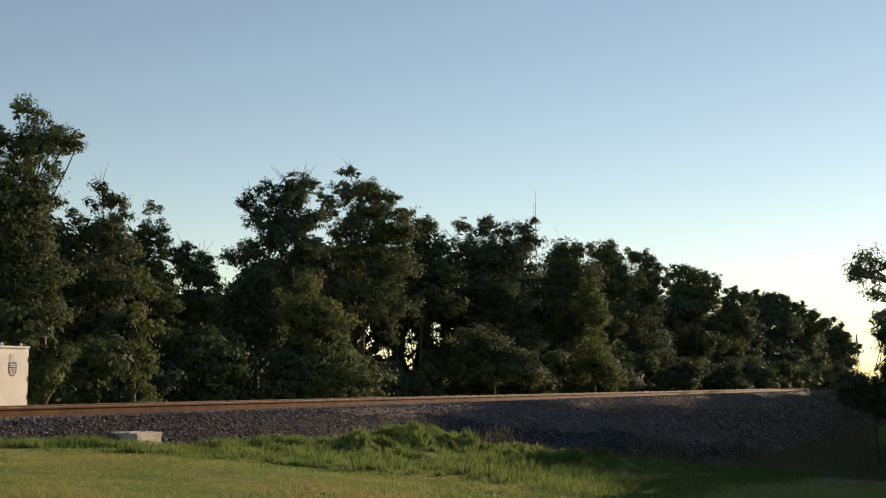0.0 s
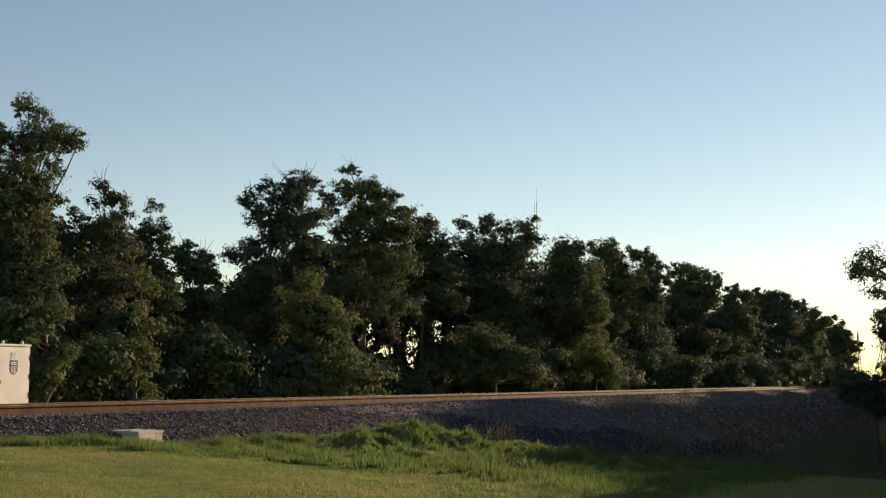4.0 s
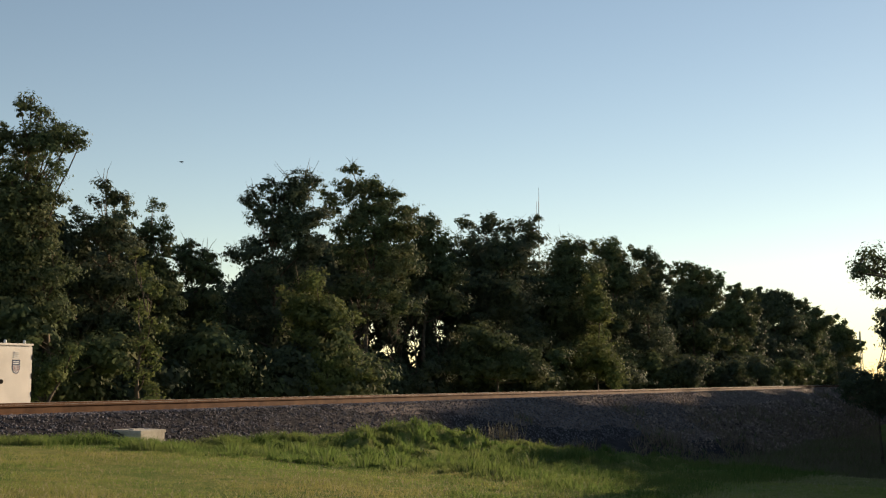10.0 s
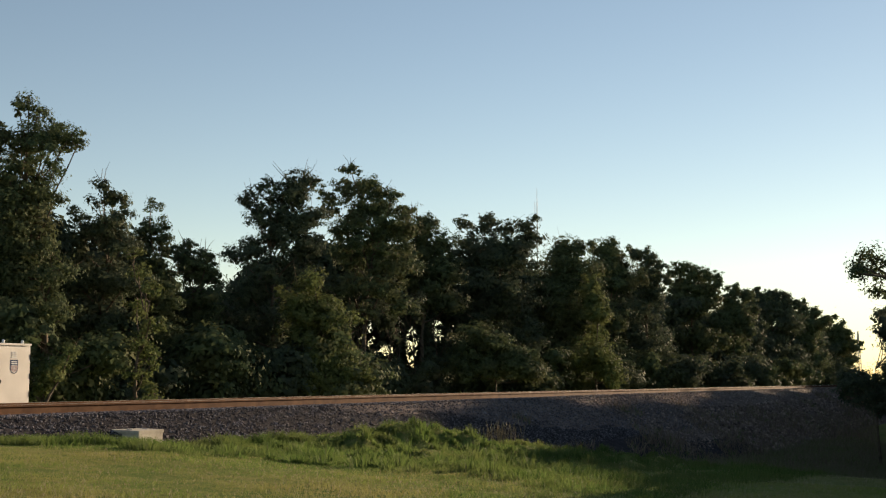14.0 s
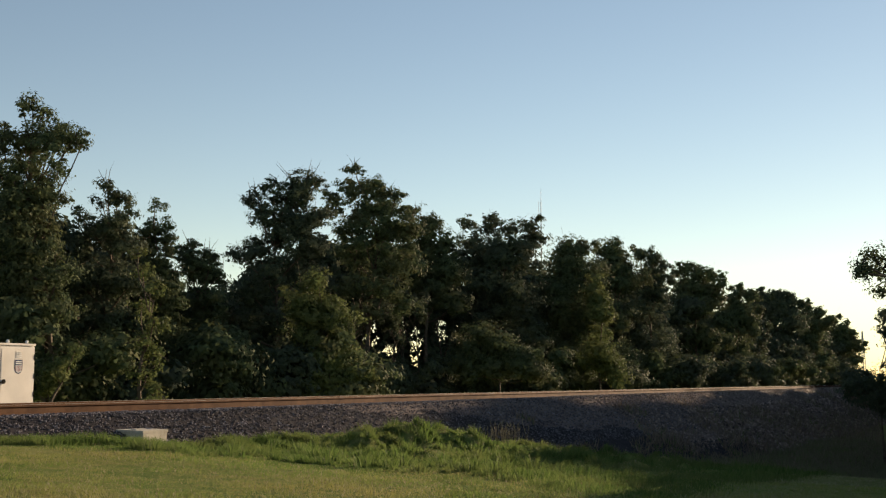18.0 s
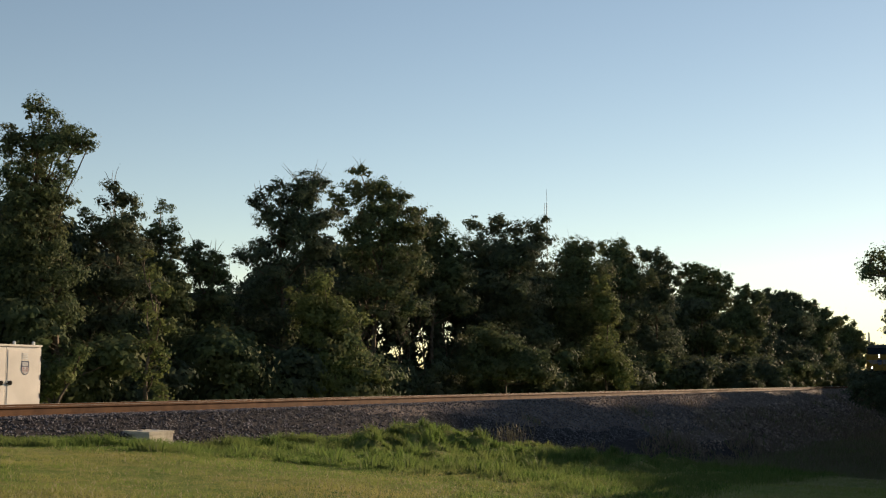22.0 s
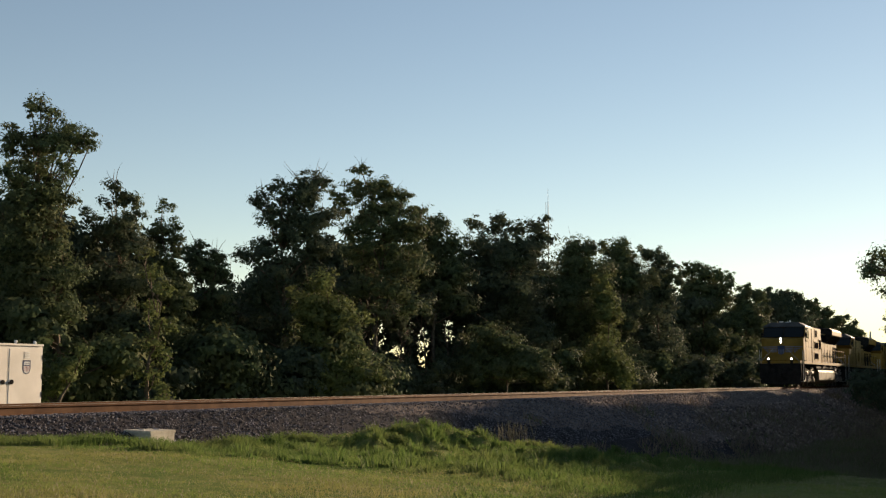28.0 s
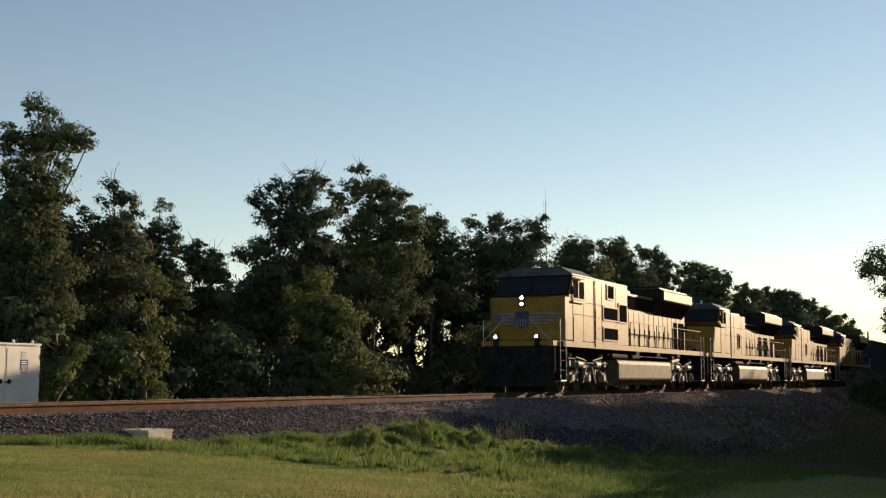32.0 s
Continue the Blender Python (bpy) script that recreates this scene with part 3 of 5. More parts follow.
def tree(x, y, seed, face, lobes, leaf=0.19, cover=0.68, mat=None, name="tree", label="", girth=0.16, twigs=3, bare=0, deep=1.0, group="trees along the railway", fill=14):
    """A tree at (x, y), its wider side turned by face degrees. lobes: the crown's masses as (offset sideways, height over the level field, radius)."""
    rng = np.random.default_rng(seed)
    ground = float(height(x, y))
    own = [(rng.normal(0, 0.45 * deep), dy, h - 1.3 - ground, r * (1.14 if y < 75 else 1.26)) for dy, h, r in lobes]
    if fill:
        for a in own[:len(lobes)]:
            for _ in range(2 if y > 90 else 1):
                way = rng.normal(size=3)
                way /= np.linalg.norm(way)
                own.append((a[0] + way[0] * a[3], a[1] + way[1] * a[3] * 1.05, a[2] + way[2] * a[3] * 0.85, a[3] * rng.uniform(0.38, 0.6)))
        for _ in range(fill):
            a, b = own[rng.integers(len(lobes))], own[rng.integers(len(lobes))]
            if abs(a[1] - b[1]) < 1.2 + 2.2 * a[3] and abs(a[2] - b[2]) < 1.2 + 2.2 * a[3]:
                own.append((rng.normal(-0.5, 0.6), (a[1] + b[1]) / 2, (a[2] + b[2]) / 2 - 0.1, (a[3] + b[3]) * 0.45))
    ob = thing(name, pose(x, y, ground, 0, 0, face), label or "tall broadleaf tree, dark green, overgrown with creeper", "tree" if name == "tree" else "bush", group)
    place("trunk", limbs("trunk", 0, 0, 0, own, rng, girth, twigs, bare, len(lobes)), M_BARK, ob, "rough dark trunk and limbs", True)
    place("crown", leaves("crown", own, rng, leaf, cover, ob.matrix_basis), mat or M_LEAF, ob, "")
    return ob


def shrub(x, y, seed, w, h, mat=None, leaf=0.19, cover=1.6, n=6, low=0.25, near=False):
    """A dense bush or low tree, w metres to each side and h high."""
    rng = random.Random(seed)
    g = float(height(x, y)) + 1.3
    lobes = tuple((rng.uniform(-w, w), h * rng.uniform(low, 0.85) + g, rng.uniform(0.24, 0.36) * min(h, 3.8)) for _ in range(n))
    tall = h > 5
    said = "dense dark green thicket added out of view on the near bank to cast shade" if near else ("dense dark green tree behind the front row" if tall else "dense dark green undergrowth bush beneath the trees")
    return tree(x, y, seed, rng.uniform(-40, 40), lobes, leaf, cover, mat, "tree" if tall else "bush", said, 0.12 if tall else 0.05, 1, 0, 1.8, "trees on the near bank" if near else ("trees along the railway" if tall else "undergrowth"), 0)


tree(-29.0, 29.5, 1, -45, ((-0.4, 10.9, 0.26), (-0.7, 10.5, 0.37), (-0.1, 10.3, 0.41), (0.6, 10.0, 0.5), (1.0, 9.8, 0.42), (1.2, 9.5, 0.28), (0.7, 9.5, 0.4), (0.1, 9.6, 0.56), (-0.6, 9.6, 0.63), (-1.3, 9.5, 0.55), (-0.4, 8.8, 0.55), (-1.0, 8.4, 0.66), (0.2, 8.4, 0.44), (0.0, 7.9, 0.63), (0.5, 7.6, 0.37), (-0.7, 7.3, 0.92), (-1.1, 6.3, 1.02), (0.1, 6.4, 0.85), (-0.6, 5.1, 1.10), (0.5, 5.3, 0.66), (-0.7, 3.8, 1.09), (0.3, 4.0, 0.81), (-0.2, 2.5, 0.91)), leaf=0.11)
tree(-30.0, 34.0, 2, -49, ((-0.2, 8.8, 0.39), (0.2, 8.4, 0.39), (-0.4, 8.2, 0.27), (0.6, 8.3, 0.21), (-0.1, 7.3, 0.70), (-1.1, 7.5, 0.37), (-0.8, 6.6, 0.69), (0.4, 6.5, 0.70), (-0.0, 5.5, 0.90), (-1.0, 5.2, 0.81), (0.8, 5.3, 0.62), (-0.1, 4.0, 0.98), (0.9, 3.6, 0.74), (-1.0, 3.6, 0.81), (-0.0, 2.4, 0.93)), leaf=0.12, mat=M_LEAF_DARK, bare=1)
tree(-31.0, 38.2, 3, -51, ((-0.4, 8.5, 0.32), (-0.5, 8.0, 0.47), (0.2, 7.9, 0.25), (-0.6, 7.2, 0.58), (0.1, 7.0, 0.45), (-0.2, 6.0, 0.76), (0.0, 4.7, 0.85), (0.3, 3.1, 0.89)), leaf=0.12)
tree(-32.0, 42.1, 4, -53, ((-0.6, 7.6, 0.44), (-1.0, 7.2, 0.36), (0.2, 7.1, 0.41), (-0.4, 6.4, 0.78), (0.6, 6.2, 0.58), (0.1, 5.2, 0.97), (-0.5, 3.7, 1.06), (0.7, 3.5, 0.97)), leaf=0.13, bare=1)
tree(-31.0, 46.3, 5, -56, ((1.2, 11.0, 0.65), (0.6, 10.9, 0.55), (1.7, 10.9, 0.39), (-1.1, 10.3, 0.54), (-0.3, 10.5, 0.44), (-1.4, 9.9, 0.34), (0.8, 10.1, 0.88), (0.1, 9.3, 0.88), (1.5, 9.1, 0.83), (-0.7, 9.0, 0.57), (0.6, 8.3, 1.04), (-0.9, 7.7, 0.83), (-1.9, 7.5, 0.51), (-0.4, 6.7, 1.03), (1.6, 7.8, 0.88), (1.1, 6.7, 0.93), (-1.2, 5.7, 0.92), (-1.3, 3.9, 1.13), (-0.0, 4.6, 1.13), (-1.8, 2.3, 1.02)), leaf=0.13, mat=M_LEAF_DARK, bare=1)
tree(-30.0, 53.5, 6, -61, ((-1.1, 12.4, 0.46), (-1.3, 11.4, 0.78), (-0.5, 11.7, 0.55), (0.5, 11.3, 0.60), (1.0, 10.9, 0.37), (-2.1, 10.5, 0.72), (-0.2, 10.7, 0.98), (-0.8, 9.5, 1.09), (0.7, 9.7, 0.86), (-1.6, 9.0, 0.80), (0.4, 8.4, 1.09), (-1.0, 7.8, 0.97), (1.5, 10.3, 0.49), (1.7, 9.3, 0.80), (1.3, 7.5, 1.03), (-0.9, 6.4, 0.91), (0.5, 6.4, 0.97), (-0.3, 5.1, 0.63), (1.4, 5.5, 0.74)), leaf=0.14, bare=1)
tree(-32.0, 64.1, 7, -63, ((-1.3, 11.8, 0.54), (-0.8, 10.7, 0.94), (-0.1, 11.1, 0.67), (0.5, 9.9, 1.14), (-0.9, 8.5, 1.20), (1.0, 8.2, 1.20), (0.1, 6.5, 1.13), (1.3, 6.2, 1.00)), leaf=0.15)
tree(-31.0, 71.8, 8, -67, ((-2.3, 12.0, 0.59), (-0.5, 12.1, 0.73), (-1.0, 11.7, 0.59), (-1.8, 10.6, 1.17), (0.7, 11.6, 0.73), (1.9, 11.7, 0.73), (2.5, 10.9, 0.66), (-0.1, 10.0, 1.39), (1.3, 9.7, 1.39), (-1.2, 8.0, 1.53), (0.9, 6.9, 1.60), (-1.2, 5.5, 1.45), (2.0, 4.7, 1.45), (-0.5, 2.9, 1.45)), leaf=0.16, mat=M_LEAF_DARK)
tree(-30.0, 82.5, 9, -70, ((-0.4, 11.3, 0.90), (0.8, 11.2, 0.82), (-0.9, 9.8, 1.47), (1.0, 9.4, 1.30), (-0.9, 6.9, 1.71), (0.9, 6.3, 1.46), (-0.9, 3.9, 1.78), (1.1, 3.1, 1.45)), leaf=0.17)
tree(-31.0, 94.8, 10, -72, ((-0.3, 12.6, 0.83), (0.6, 12.0, 0.92), (-0.6, 10.4, 1.38), (1.0, 9.9, 1.29), (-0.2, 6.9, 1.56), (0.2, 3.7, 1.74)), leaf=0.18)
tree(-30.0, 101.6, 11, -74, ((-0.7, 12.6, 0.68), (0.5, 12.2, 0.68), (1.3, 11.6, 0.54), (1.0, 10.5, 0.88), (-0.3, 10.4, 1.36), (0.6, 9.1, 0.97), (-0.6, 7.7, 1.56), (0.1, 4.8, 1.65), (-0.4, 2.4, 1.45)), leaf=0.19, mat=M_LEAF_DARK)
tree(-32.0, 124.5, 12, -76, ((-1.8, 12.8, 0.65), (-0.7, 13.3, 0.76), (0.6, 13.0, 0.88), (1.9, 12.4, 0.88), (2.9, 11.6, 0.58), (-1.1, 11.4, 1.18), (0.8, 10.9, 1.41), (2.6, 10.0, 0.93), (-0.9, 10.4, 1.41), (1.1, 9.5, 1.40), (-2.4, 8.3, 1.41), (-1.3, 6.6, 1.76), (1.3, 6.0, 1.63), (-0.2, 3.1, 1.75)), leaf=0.22)
tree(-31.0, 139.5, 13, -77, ((-0.6, 11.1, 0.78), (0.5, 11.8, 0.84), (1.7, 11.3, 0.84), (-0.4, 9.3, 1.42), (1.2, 9.0, 1.42), (-0.1, 7.1, 1.68), (-1.6, 8.4, 1.16), (1.0, 3.2, 1.67)), leaf=0.24)
tree(-33.0, 173.1, 14, -79, ((-1.9, 13.5, 1.05), (0.7, 13.6, 1.05), (2.2, 13.0, 1.02), (3.6, 12.2, 0.8), (-0.8, 12.8, 1.43), (-3.1, 11.9, 1.43), (-0.4, 11.0, 2.06), (2.2, 9.8, 1.89), (-2.4, 7.5, 2.22), (0.6, 5.9, 2.36), (2.8, 4.3, 1.88)), leaf=0.28, mat=M_LEAF_DARK)
tree(-31.0, 190.1, 15, -81, ((-0.4, 12.9, 0.9), (1.3, 12.0, 1.1), (-1.7, 11.6, 1.3), (0.2, 11.0, 1.4), (-0.8, 9.6, 1.6), (1.9, 10.2, 1.2), (0.1, 8.8, 1.71), (-0.8, 6.3, 1.54), (1.2, 4.5, 1.87)), leaf=0.30)
tree(-33.0, 233.1, 16, -82, ((-0.9, 12.8, 1.35), (0.8, 11.3, 1.3), (-2.6, 11.8, 1.3), (1.8, 10.0, 1.4), (3.4, 7.6, 1.2), (0.6, 9.3, 1.6), (-2.4, 10.3, 1.67), (2.5, 8.7, 1.03), (-0.5, 7.2, 1.87), (2.2, 5.1, 1.45)), leaf=0.35)
tree(-27.0, 44.1, 17, -59, ((-0.4, 5.9, 0.67), (-1.1, 4.9, 0.96), (0.3, 4.4, 1.01), (-0.7, 3.2, 1.10), (0.7, 3.6, 0.81), (-0.2, 1.9, 1.05), (1.1, 2.1, 0.67)), leaf=0.13, mat=M_LEAF_SUNLIT, girth=0.08)
tree(-26.0, 31.3, 18, -50, ((-0.35, 5.9, 0.22), (-0.2, 5.3, 0.3), (0.05, 4.7, 0.34), (-0.2, 4.2, 0.36), (0.2, 3.7, 0.38), (-0.1, 3.1, 0.42), (0.3, 2.6, 0.42), (0.0, 2.0, 0.42), (0.3, 1.4, 0.36), (-0.1, 1.0, 0.36)), leaf=0.11, cover=0.6, mat=M_LEAF_SUNLIT, girth=0.08, fill=4)
tree(-27.0, 62.3, 19, -67, ((-1.1, 4.3, 1.07), (-0.0, 3.9, 0.82), (0.9, 2.8, 1.13), (2.1, 2.2, 0.94), (-1.8, 2.5, 0.94)), leaf=0.15, mat=M_LEAF, girth=0.08)
tree(-27.0, 79.9, 20, -71, ((-0.4, 8.5, 0.70), (-0.0, 6.3, 0.86), (-0.3, 3.8, 1.09), (1.0, 2.1, 1.00)), leaf=0.17, mat=M_LEAF_SUNLIT, girth=0.08)
tree(-26.0, 27.4, 21, -46, ((-0.1, 2.1, 0.40), (0.4, 2.6, 0.20), (-0.4, 1.5, 0.33)), leaf=0.11, mat=M_LEAF_SUNLIT, girth=0.08)
NEAR = "broadleaf tree on the near bank, dark against the sky"
tree(-0.9, 22, 61, -90, ((-1.8, 3.78, 0.17), (-1.65, 3.95, 0.17), (-1.72, 3.55, 0.16), (-1.5, 3.7, 0.24), (-1.55, 3.35, 0.16), (-0.7, 3.9, 0.4), (-0.2, 4.2, 0.6), (-0.1, 3.4, 0.5), (0.1, 3.8, 0.84), (0.2, 4.7, 0.75), (0.6, 2.8, 0.83), (1.3, 3.9, 1.01), (1.5, 4.9, 1.01), (2.1, 3.1, 1.07), (2.7, 4.2, 1.06)), leaf=0.06, cover=1.0, girth=0.05, fill=0, label=NEAR, group='trees on the near bank')
tree(-5.5, 50, 62, -90, ((-0.1, 3.7, 0.20), (-1.25, 2.0, 0.3), (-1.3, 1.6, 0.34), (-0.9, 2.0, 0.31), (-1.2, 1.8, 0.38), (-1.3, 1.2, 0.35), (-0.5, 1.9, 0.31), (0.2, 3.6, 0.31), (0.8, 3.4, 0.74), (1.8, 3.6, 1.08), (-0.5, 1.7, 0.45), (0.2, 1.8, 0.45), (-0.8, 1.4, 0.53), (-0.1, 1.2, 0.88), (0.7, 1.4, 1.09), (1.8, 2.1, 1.29)), leaf=0.10, cover=0.9, girth=0.05, mat=M_LEAF_DARK, fill=0, label=NEAR, group='trees on the near bank')

for i in range(46):
    yy = 14 + 1.5 * i + 0.06 * i * i
    pick = random.Random(i)
    if not 47 < yy < 66:
        shrub(-27.5 - 3.5 * pick.random(), yy, 200 + i, 1.5 + yy * 0.012, 2.6 + 1.4 * pick.random() + yy * 0.006, (M_LEAF, M_LEAF_DARK, M_LEAF)[i % 3], 0.15 + yy * 0.0013, 0.7)
    else:
        shrub(-30.5, yy, 200 + i, 1.4, 3.1, M_LEAF_DARK, 0.15, 0.8)
for i in range(20):
    yy = 28 + i * 2.4
    gap = 60 < yy < 75
    tall = float(np.interp(yy, (28, 36, 41, 44, 47, 52, 60, 66, 74), (9.0, 9.6, 8.2, 6.4, 5.6, 8.4, 11.6, 11.6, 11.0))) - 0.4 * (i % 2)
    shrub(-35.0 - 1.5 * (i % 2), yy, 300 + i, 1.6, tall, M_LEAF_DARK, 0.3 if gap else 0.36, 0.75, 30, 0.1)
for i in range(36):
    yy = 79 + i * 3.8 + 0.03 * i * i
    tall = float(np.interp(yy, (79, 90, 105, 120, 140, 165, 200, 240), (11.2, 11.3, 12.3, 12.2, 11.6, 10.2, 11.6, 11.0)))
    shrub(-34.0 - 2.5 * (i % 2), yy, 330 + i, 2.6, tall - 0.5 * (i % 3), (M_LEAF_DARK, M_LEAF)[i % 2], 0.40 if yy < 150 else 0.5, 0.7, 40, 0.12)
for i in range(15):
    shrub(-31.0 - 3 * (i % 2), 20 - i * 5.5, 460 + i, 3.0, 10.5 - 0.8 * (i % 3), M_LEAF, 0.7, 0.8, 22, 0.1)
# slim trunks in the open gap of the belt
for i, (x, y, h) in enumerate(((-31.0, 53.5, 7.0), (-30.0, 55.6, 6.4), (-32.5, 57.4, 7.4), (-31.0, 60.0, 6.8), (-33.0, 62.2, 7.2), (-32.0, 65.0, 7.0), (-34.0, 59.0, 7.2))):
    pick = random.Random(500 + i)
    crown = tuple((pick.uniform(-0.9, 0.9), h * pick.uniform(0.62, 1.0), pick.uniform(0.45, 0.7)) for _ in range(5)) + tuple((pick.uniform(-1.2, 1.2), pick.uniform(3.4, 4.6), pick.uniform(0.2, 0.35)) for _ in range(3))
    tree(x, y, 500 + i, 30 + pick.uniform(-10, 10), crown, leaf=0.15, cover=0.8, mat=M_LEAF_DARK, girth=0.09, twigs=4, fill=0)
# thicket added beyond the view to shade the ditch, tops set by the shade
for i in range(40):
    yy = 25 + i * 2.7
    top = float(np.interp(yy, (25, 35, 38.5, 42.6, 47, 52, 57, 62, 66.6, 70, 74, 78, 81, 83.4, 86, 90, 94.6, 100, 107, 112, 116.6, 122, 127, 136, 150), (2.0, 2.7, 3.5, 4.2, 4.55, 4.95, 5.25, 5.55, 5.9, 6.7, 8.2, 9.4, 10.2, 10.0, 9.6, 9.0, 8.3, 7.0, 6.3, 5.9, 5.7, 5.3, 4.9, 4.0, 3.4)))
    xx = 3.7 - 0.11 * yy
    shrub(xx, yy, 440 + i, 1.5, top - float(height(xx, yy)), M_LEAF_DARK, 0.45, 0.8, 24, 0.1, True)
# unseen trees added to keep the far end of the train shaded
for i in range(6):
    shrub(-11.9 - 0.33 * i, 142.0 + 3.2 * i, 485 + i, 1.4, 12.0, M_LEAF_DARK, 0.5, 0.8, 30, 0.1, True)
# slim unseen tree added to drop one shadow across the rails
shrub(-7.7, 103.0, 480, 0.5, 11.2, M_LEAF_DARK, 0.45, 1.0, 20, 0.1, True)
# unseen bushes added to shade the lawn's right side
for i in range(6):
    shrub(1.5 + i * 1.3, 22.5 + (i % 2) * 2, 420 + i, 1.0, 4.2, M_LEAF_DARK, 0.3, 0.9, 14, 0.1, True)


# ---- signal case, slab, masts ----
def signal_case():
    g = float(height(-21.6, 21.2))
    ob = thing("signal_case", pose(-21.6, 21.22, 0), "silver aluminium railway signal case with double doors beside the track", "signal case")
    bm = bmesh.new()
    box(bm, -0.62, 0, -1.53, 0.68, -0.2, 1.27)
    part("body", bm, M_CASE, ob, bevel=0.012)
    bm = bmesh.new()
    box(bm, -0.65, 0.04, -1.54, 0.69, 1.27, 1.315)
    part("roof", bm, M_CASE, ob, "flat overhanging metal roof", bevel=0.01)
    bm = bmesh.new()
    box(bm, -0.7, 0.08, -1.61, 0.76, g - 0.2, -0.2)
    part("plinth", bm, M_CONCRETE, ob, "concrete plinth", bevel=0.015)
    for k, (a, b) in enumerate(((-1.515, -0.431), (-0.419, 0.665))):
        bm = bmesh.new()
        box(bm, 0.002, 0.03, a, b, -0.16, 1.24)
        box(bm, 0.03, 0.036, a + 0.05, b - 0.05, -0.1, 1.18)
        door = part("door", bm, M_CASE, ob, bevel=0.006)
        bm = bmesh.new()
        c = -0.56 if k == 0 else -0.29
        bmesh.ops.create_cone(bm, cap_ends=True, segments=14, radius1=0.055, radius2=0.055, depth=0.02, matrix=Matrix.Translation((0.044, c, 0.42)) @ Matrix.Rotation(radians(90), 4, "Y"))
        rod(bm, (0.06, c, 0.42), (0.06, c - 0.12, 0.40), 0.016)
        part("handle", bm, M_BLACK, door, "dark steel swing handle")
        edge = 0.668 if k else -1.518
        for z in (0.12, 0.55, 1.0):
            bm = bmesh.new()
            rod(bm, (0.03, edge, z - 0.06), (0.03, edge, z + 0.06), 0.014)
            part("hinge", bm, M_BLACK, door)
    # a painted shield, as plain bars
    bm = bmesh.new()
    prism(bm, [(0.04, 0.93), (0.28, 0.93), (0.285, 0.72), (0.24, 0.63), (0.16, 0.60), (0.08, 0.63), (0.035, 0.72)], 0.0372, 0.039)
    part("shield_plate", bm, M_BLUE, ob, "dark blue outline of a painted shield")
    bm = bmesh.new()
    prism(bm, [(0.055, 0.80), (0.265, 0.80), (0.265, 0.725), (0.23, 0.65), (0.16, 0.62), (0.09, 0.65), (0.055, 0.725)], 0.0392, 0.0402)
    part("shield_field", bm, M_WHITE, ob, "white field of the shield")
    for z in (0.825, 0.87):
        bm = bmesh.new()
        box(bm, 0.0392, 0.0405, 0.065, 0.255, z, z + 0.028)
        part("shield_lettering", bm, M_WHITE, ob, "pale lettering bar")
    for i in range(5):
        bm = bmesh.new()
        y = 0.066 + i * 0.042
        box(bm, 0.0404, 0.0414, y, y + 0.018, 0.64 + 0.022 * abs(i - 2), 0.795)
        part("shield_stripe", bm, M_FADED, ob)
    for i in range(4):
        bm = bmesh.new()
        box(bm, 0.0372, 0.044, 0.08, 0.24, 0.98 + i * 0.04, 1.0 + i * 0.04)
        part("vent_louvre", bm, M_WHITE, ob)
    for y in (-0.07, 0.53):
        bm = bmesh.new()
        rod(bm, (-0.1, y, 1.315), (-0.1, y, 1.36), 0.035, 0.035, 12)
        bmesh.ops.create_uvsphere(bm, u_segments=12, v_segments=6, radius=0.038, matrix=Matrix.Translation((-0.1, y, 1.365)))
        part("roof_vent", bm, M_WHITE, ob, "small round white vent", smooth=True)
    return ob


signal_case()


def slab():
    z = float(height(-14.9, 18.0))
    ob = thing("concrete_slab", pose(-14.95, 17.9, z - 0.02, 0, 1.5, 2), "weathered concrete vault cover at the foot of the ballast", "concrete slab")
    bm = bmesh.new()
    box(bm, -0.31, 0.31, -0.35, 0.35, -0.2, 0.13)
    part("vault", bm, M_CONCRETE, ob, bevel=0.02)
    bm = bmesh.new()
    box(bm, -0.32, 0.32, -0.37, 0.37, 0.13, 0.18)
    part("lid", bm, M_CONCRETE, ob, "flat concrete lid", bevel=0.015)
    for y in (-0.22, 0.22):
        bm = bmesh.new()
        rod(bm, (-0.06, y, 0.183), (0.06, y, 0.183), 0.012)
        part("lifting_eye", bm, M_STEEL, ob)
    return ob


slab()


def mast(x, y, base, top, w, name, label, lattice):
    ob = thing(name, pose(x, y, base), label, "radio mast", kind="")
    h = top - base
    mat = M_TOWER if lattice else M_MAST
    bm = bmesh.new()
    rod(bm, (0, 0, 0), (0, 0, h * 0.93), w, w * 0.7, 6)
    part("pole", bm, mat, ob)
    bm = bmesh.new()
    rod(bm, (0, 0, h * 0.93), (0, 0, h), w * 0.35, w * 0.2, 6)
    part("antenna", bm, mat, ob)
    for side in () if lattice else (-1,):
        bm = bmesh.new()
        rod(bm, (side * w * 4.5, 0, h * 0.86), (side * w * 4.5, 0, h * 0.93), w * 0.35, w * 0.35, 6)
        rod(bm, (0, 0, h * 0.87), (side * w * 4.5, 0, h * 0.87), w * 0.25, w * 0.25, 5)
        part("side_antenna", bm, mat, ob)
    if lattice:
        bm = bmesh.new()
        for i in range(10):
            z0, z1 = h * i / 10, h * (i + 1) / 10
            a, b = w * 5 * (1 - i / 11), w * 5 * (1 - (i + 1) / 11)
            for s in (-1, 1):
                rod(bm, (s * a, 0, z0), (s * b, 0, z1), w * 0.6, None, 4)
                rod(bm, (s * a, 0, z0), (-s * b, 0, z1), w * 0.4, None, 4)
        part("lattice", bm, mat, ob)
    return ob


mast(-145.1, 370.0, -1.3, 63.5, 0.17, "radio_mast", "slender grey radio mast far behind the trees", False)
mast(-78.2, 632.0, -1.3, 24.6, 0.32, "lattice_tower", "small grey lattice tower on the horizon", True)


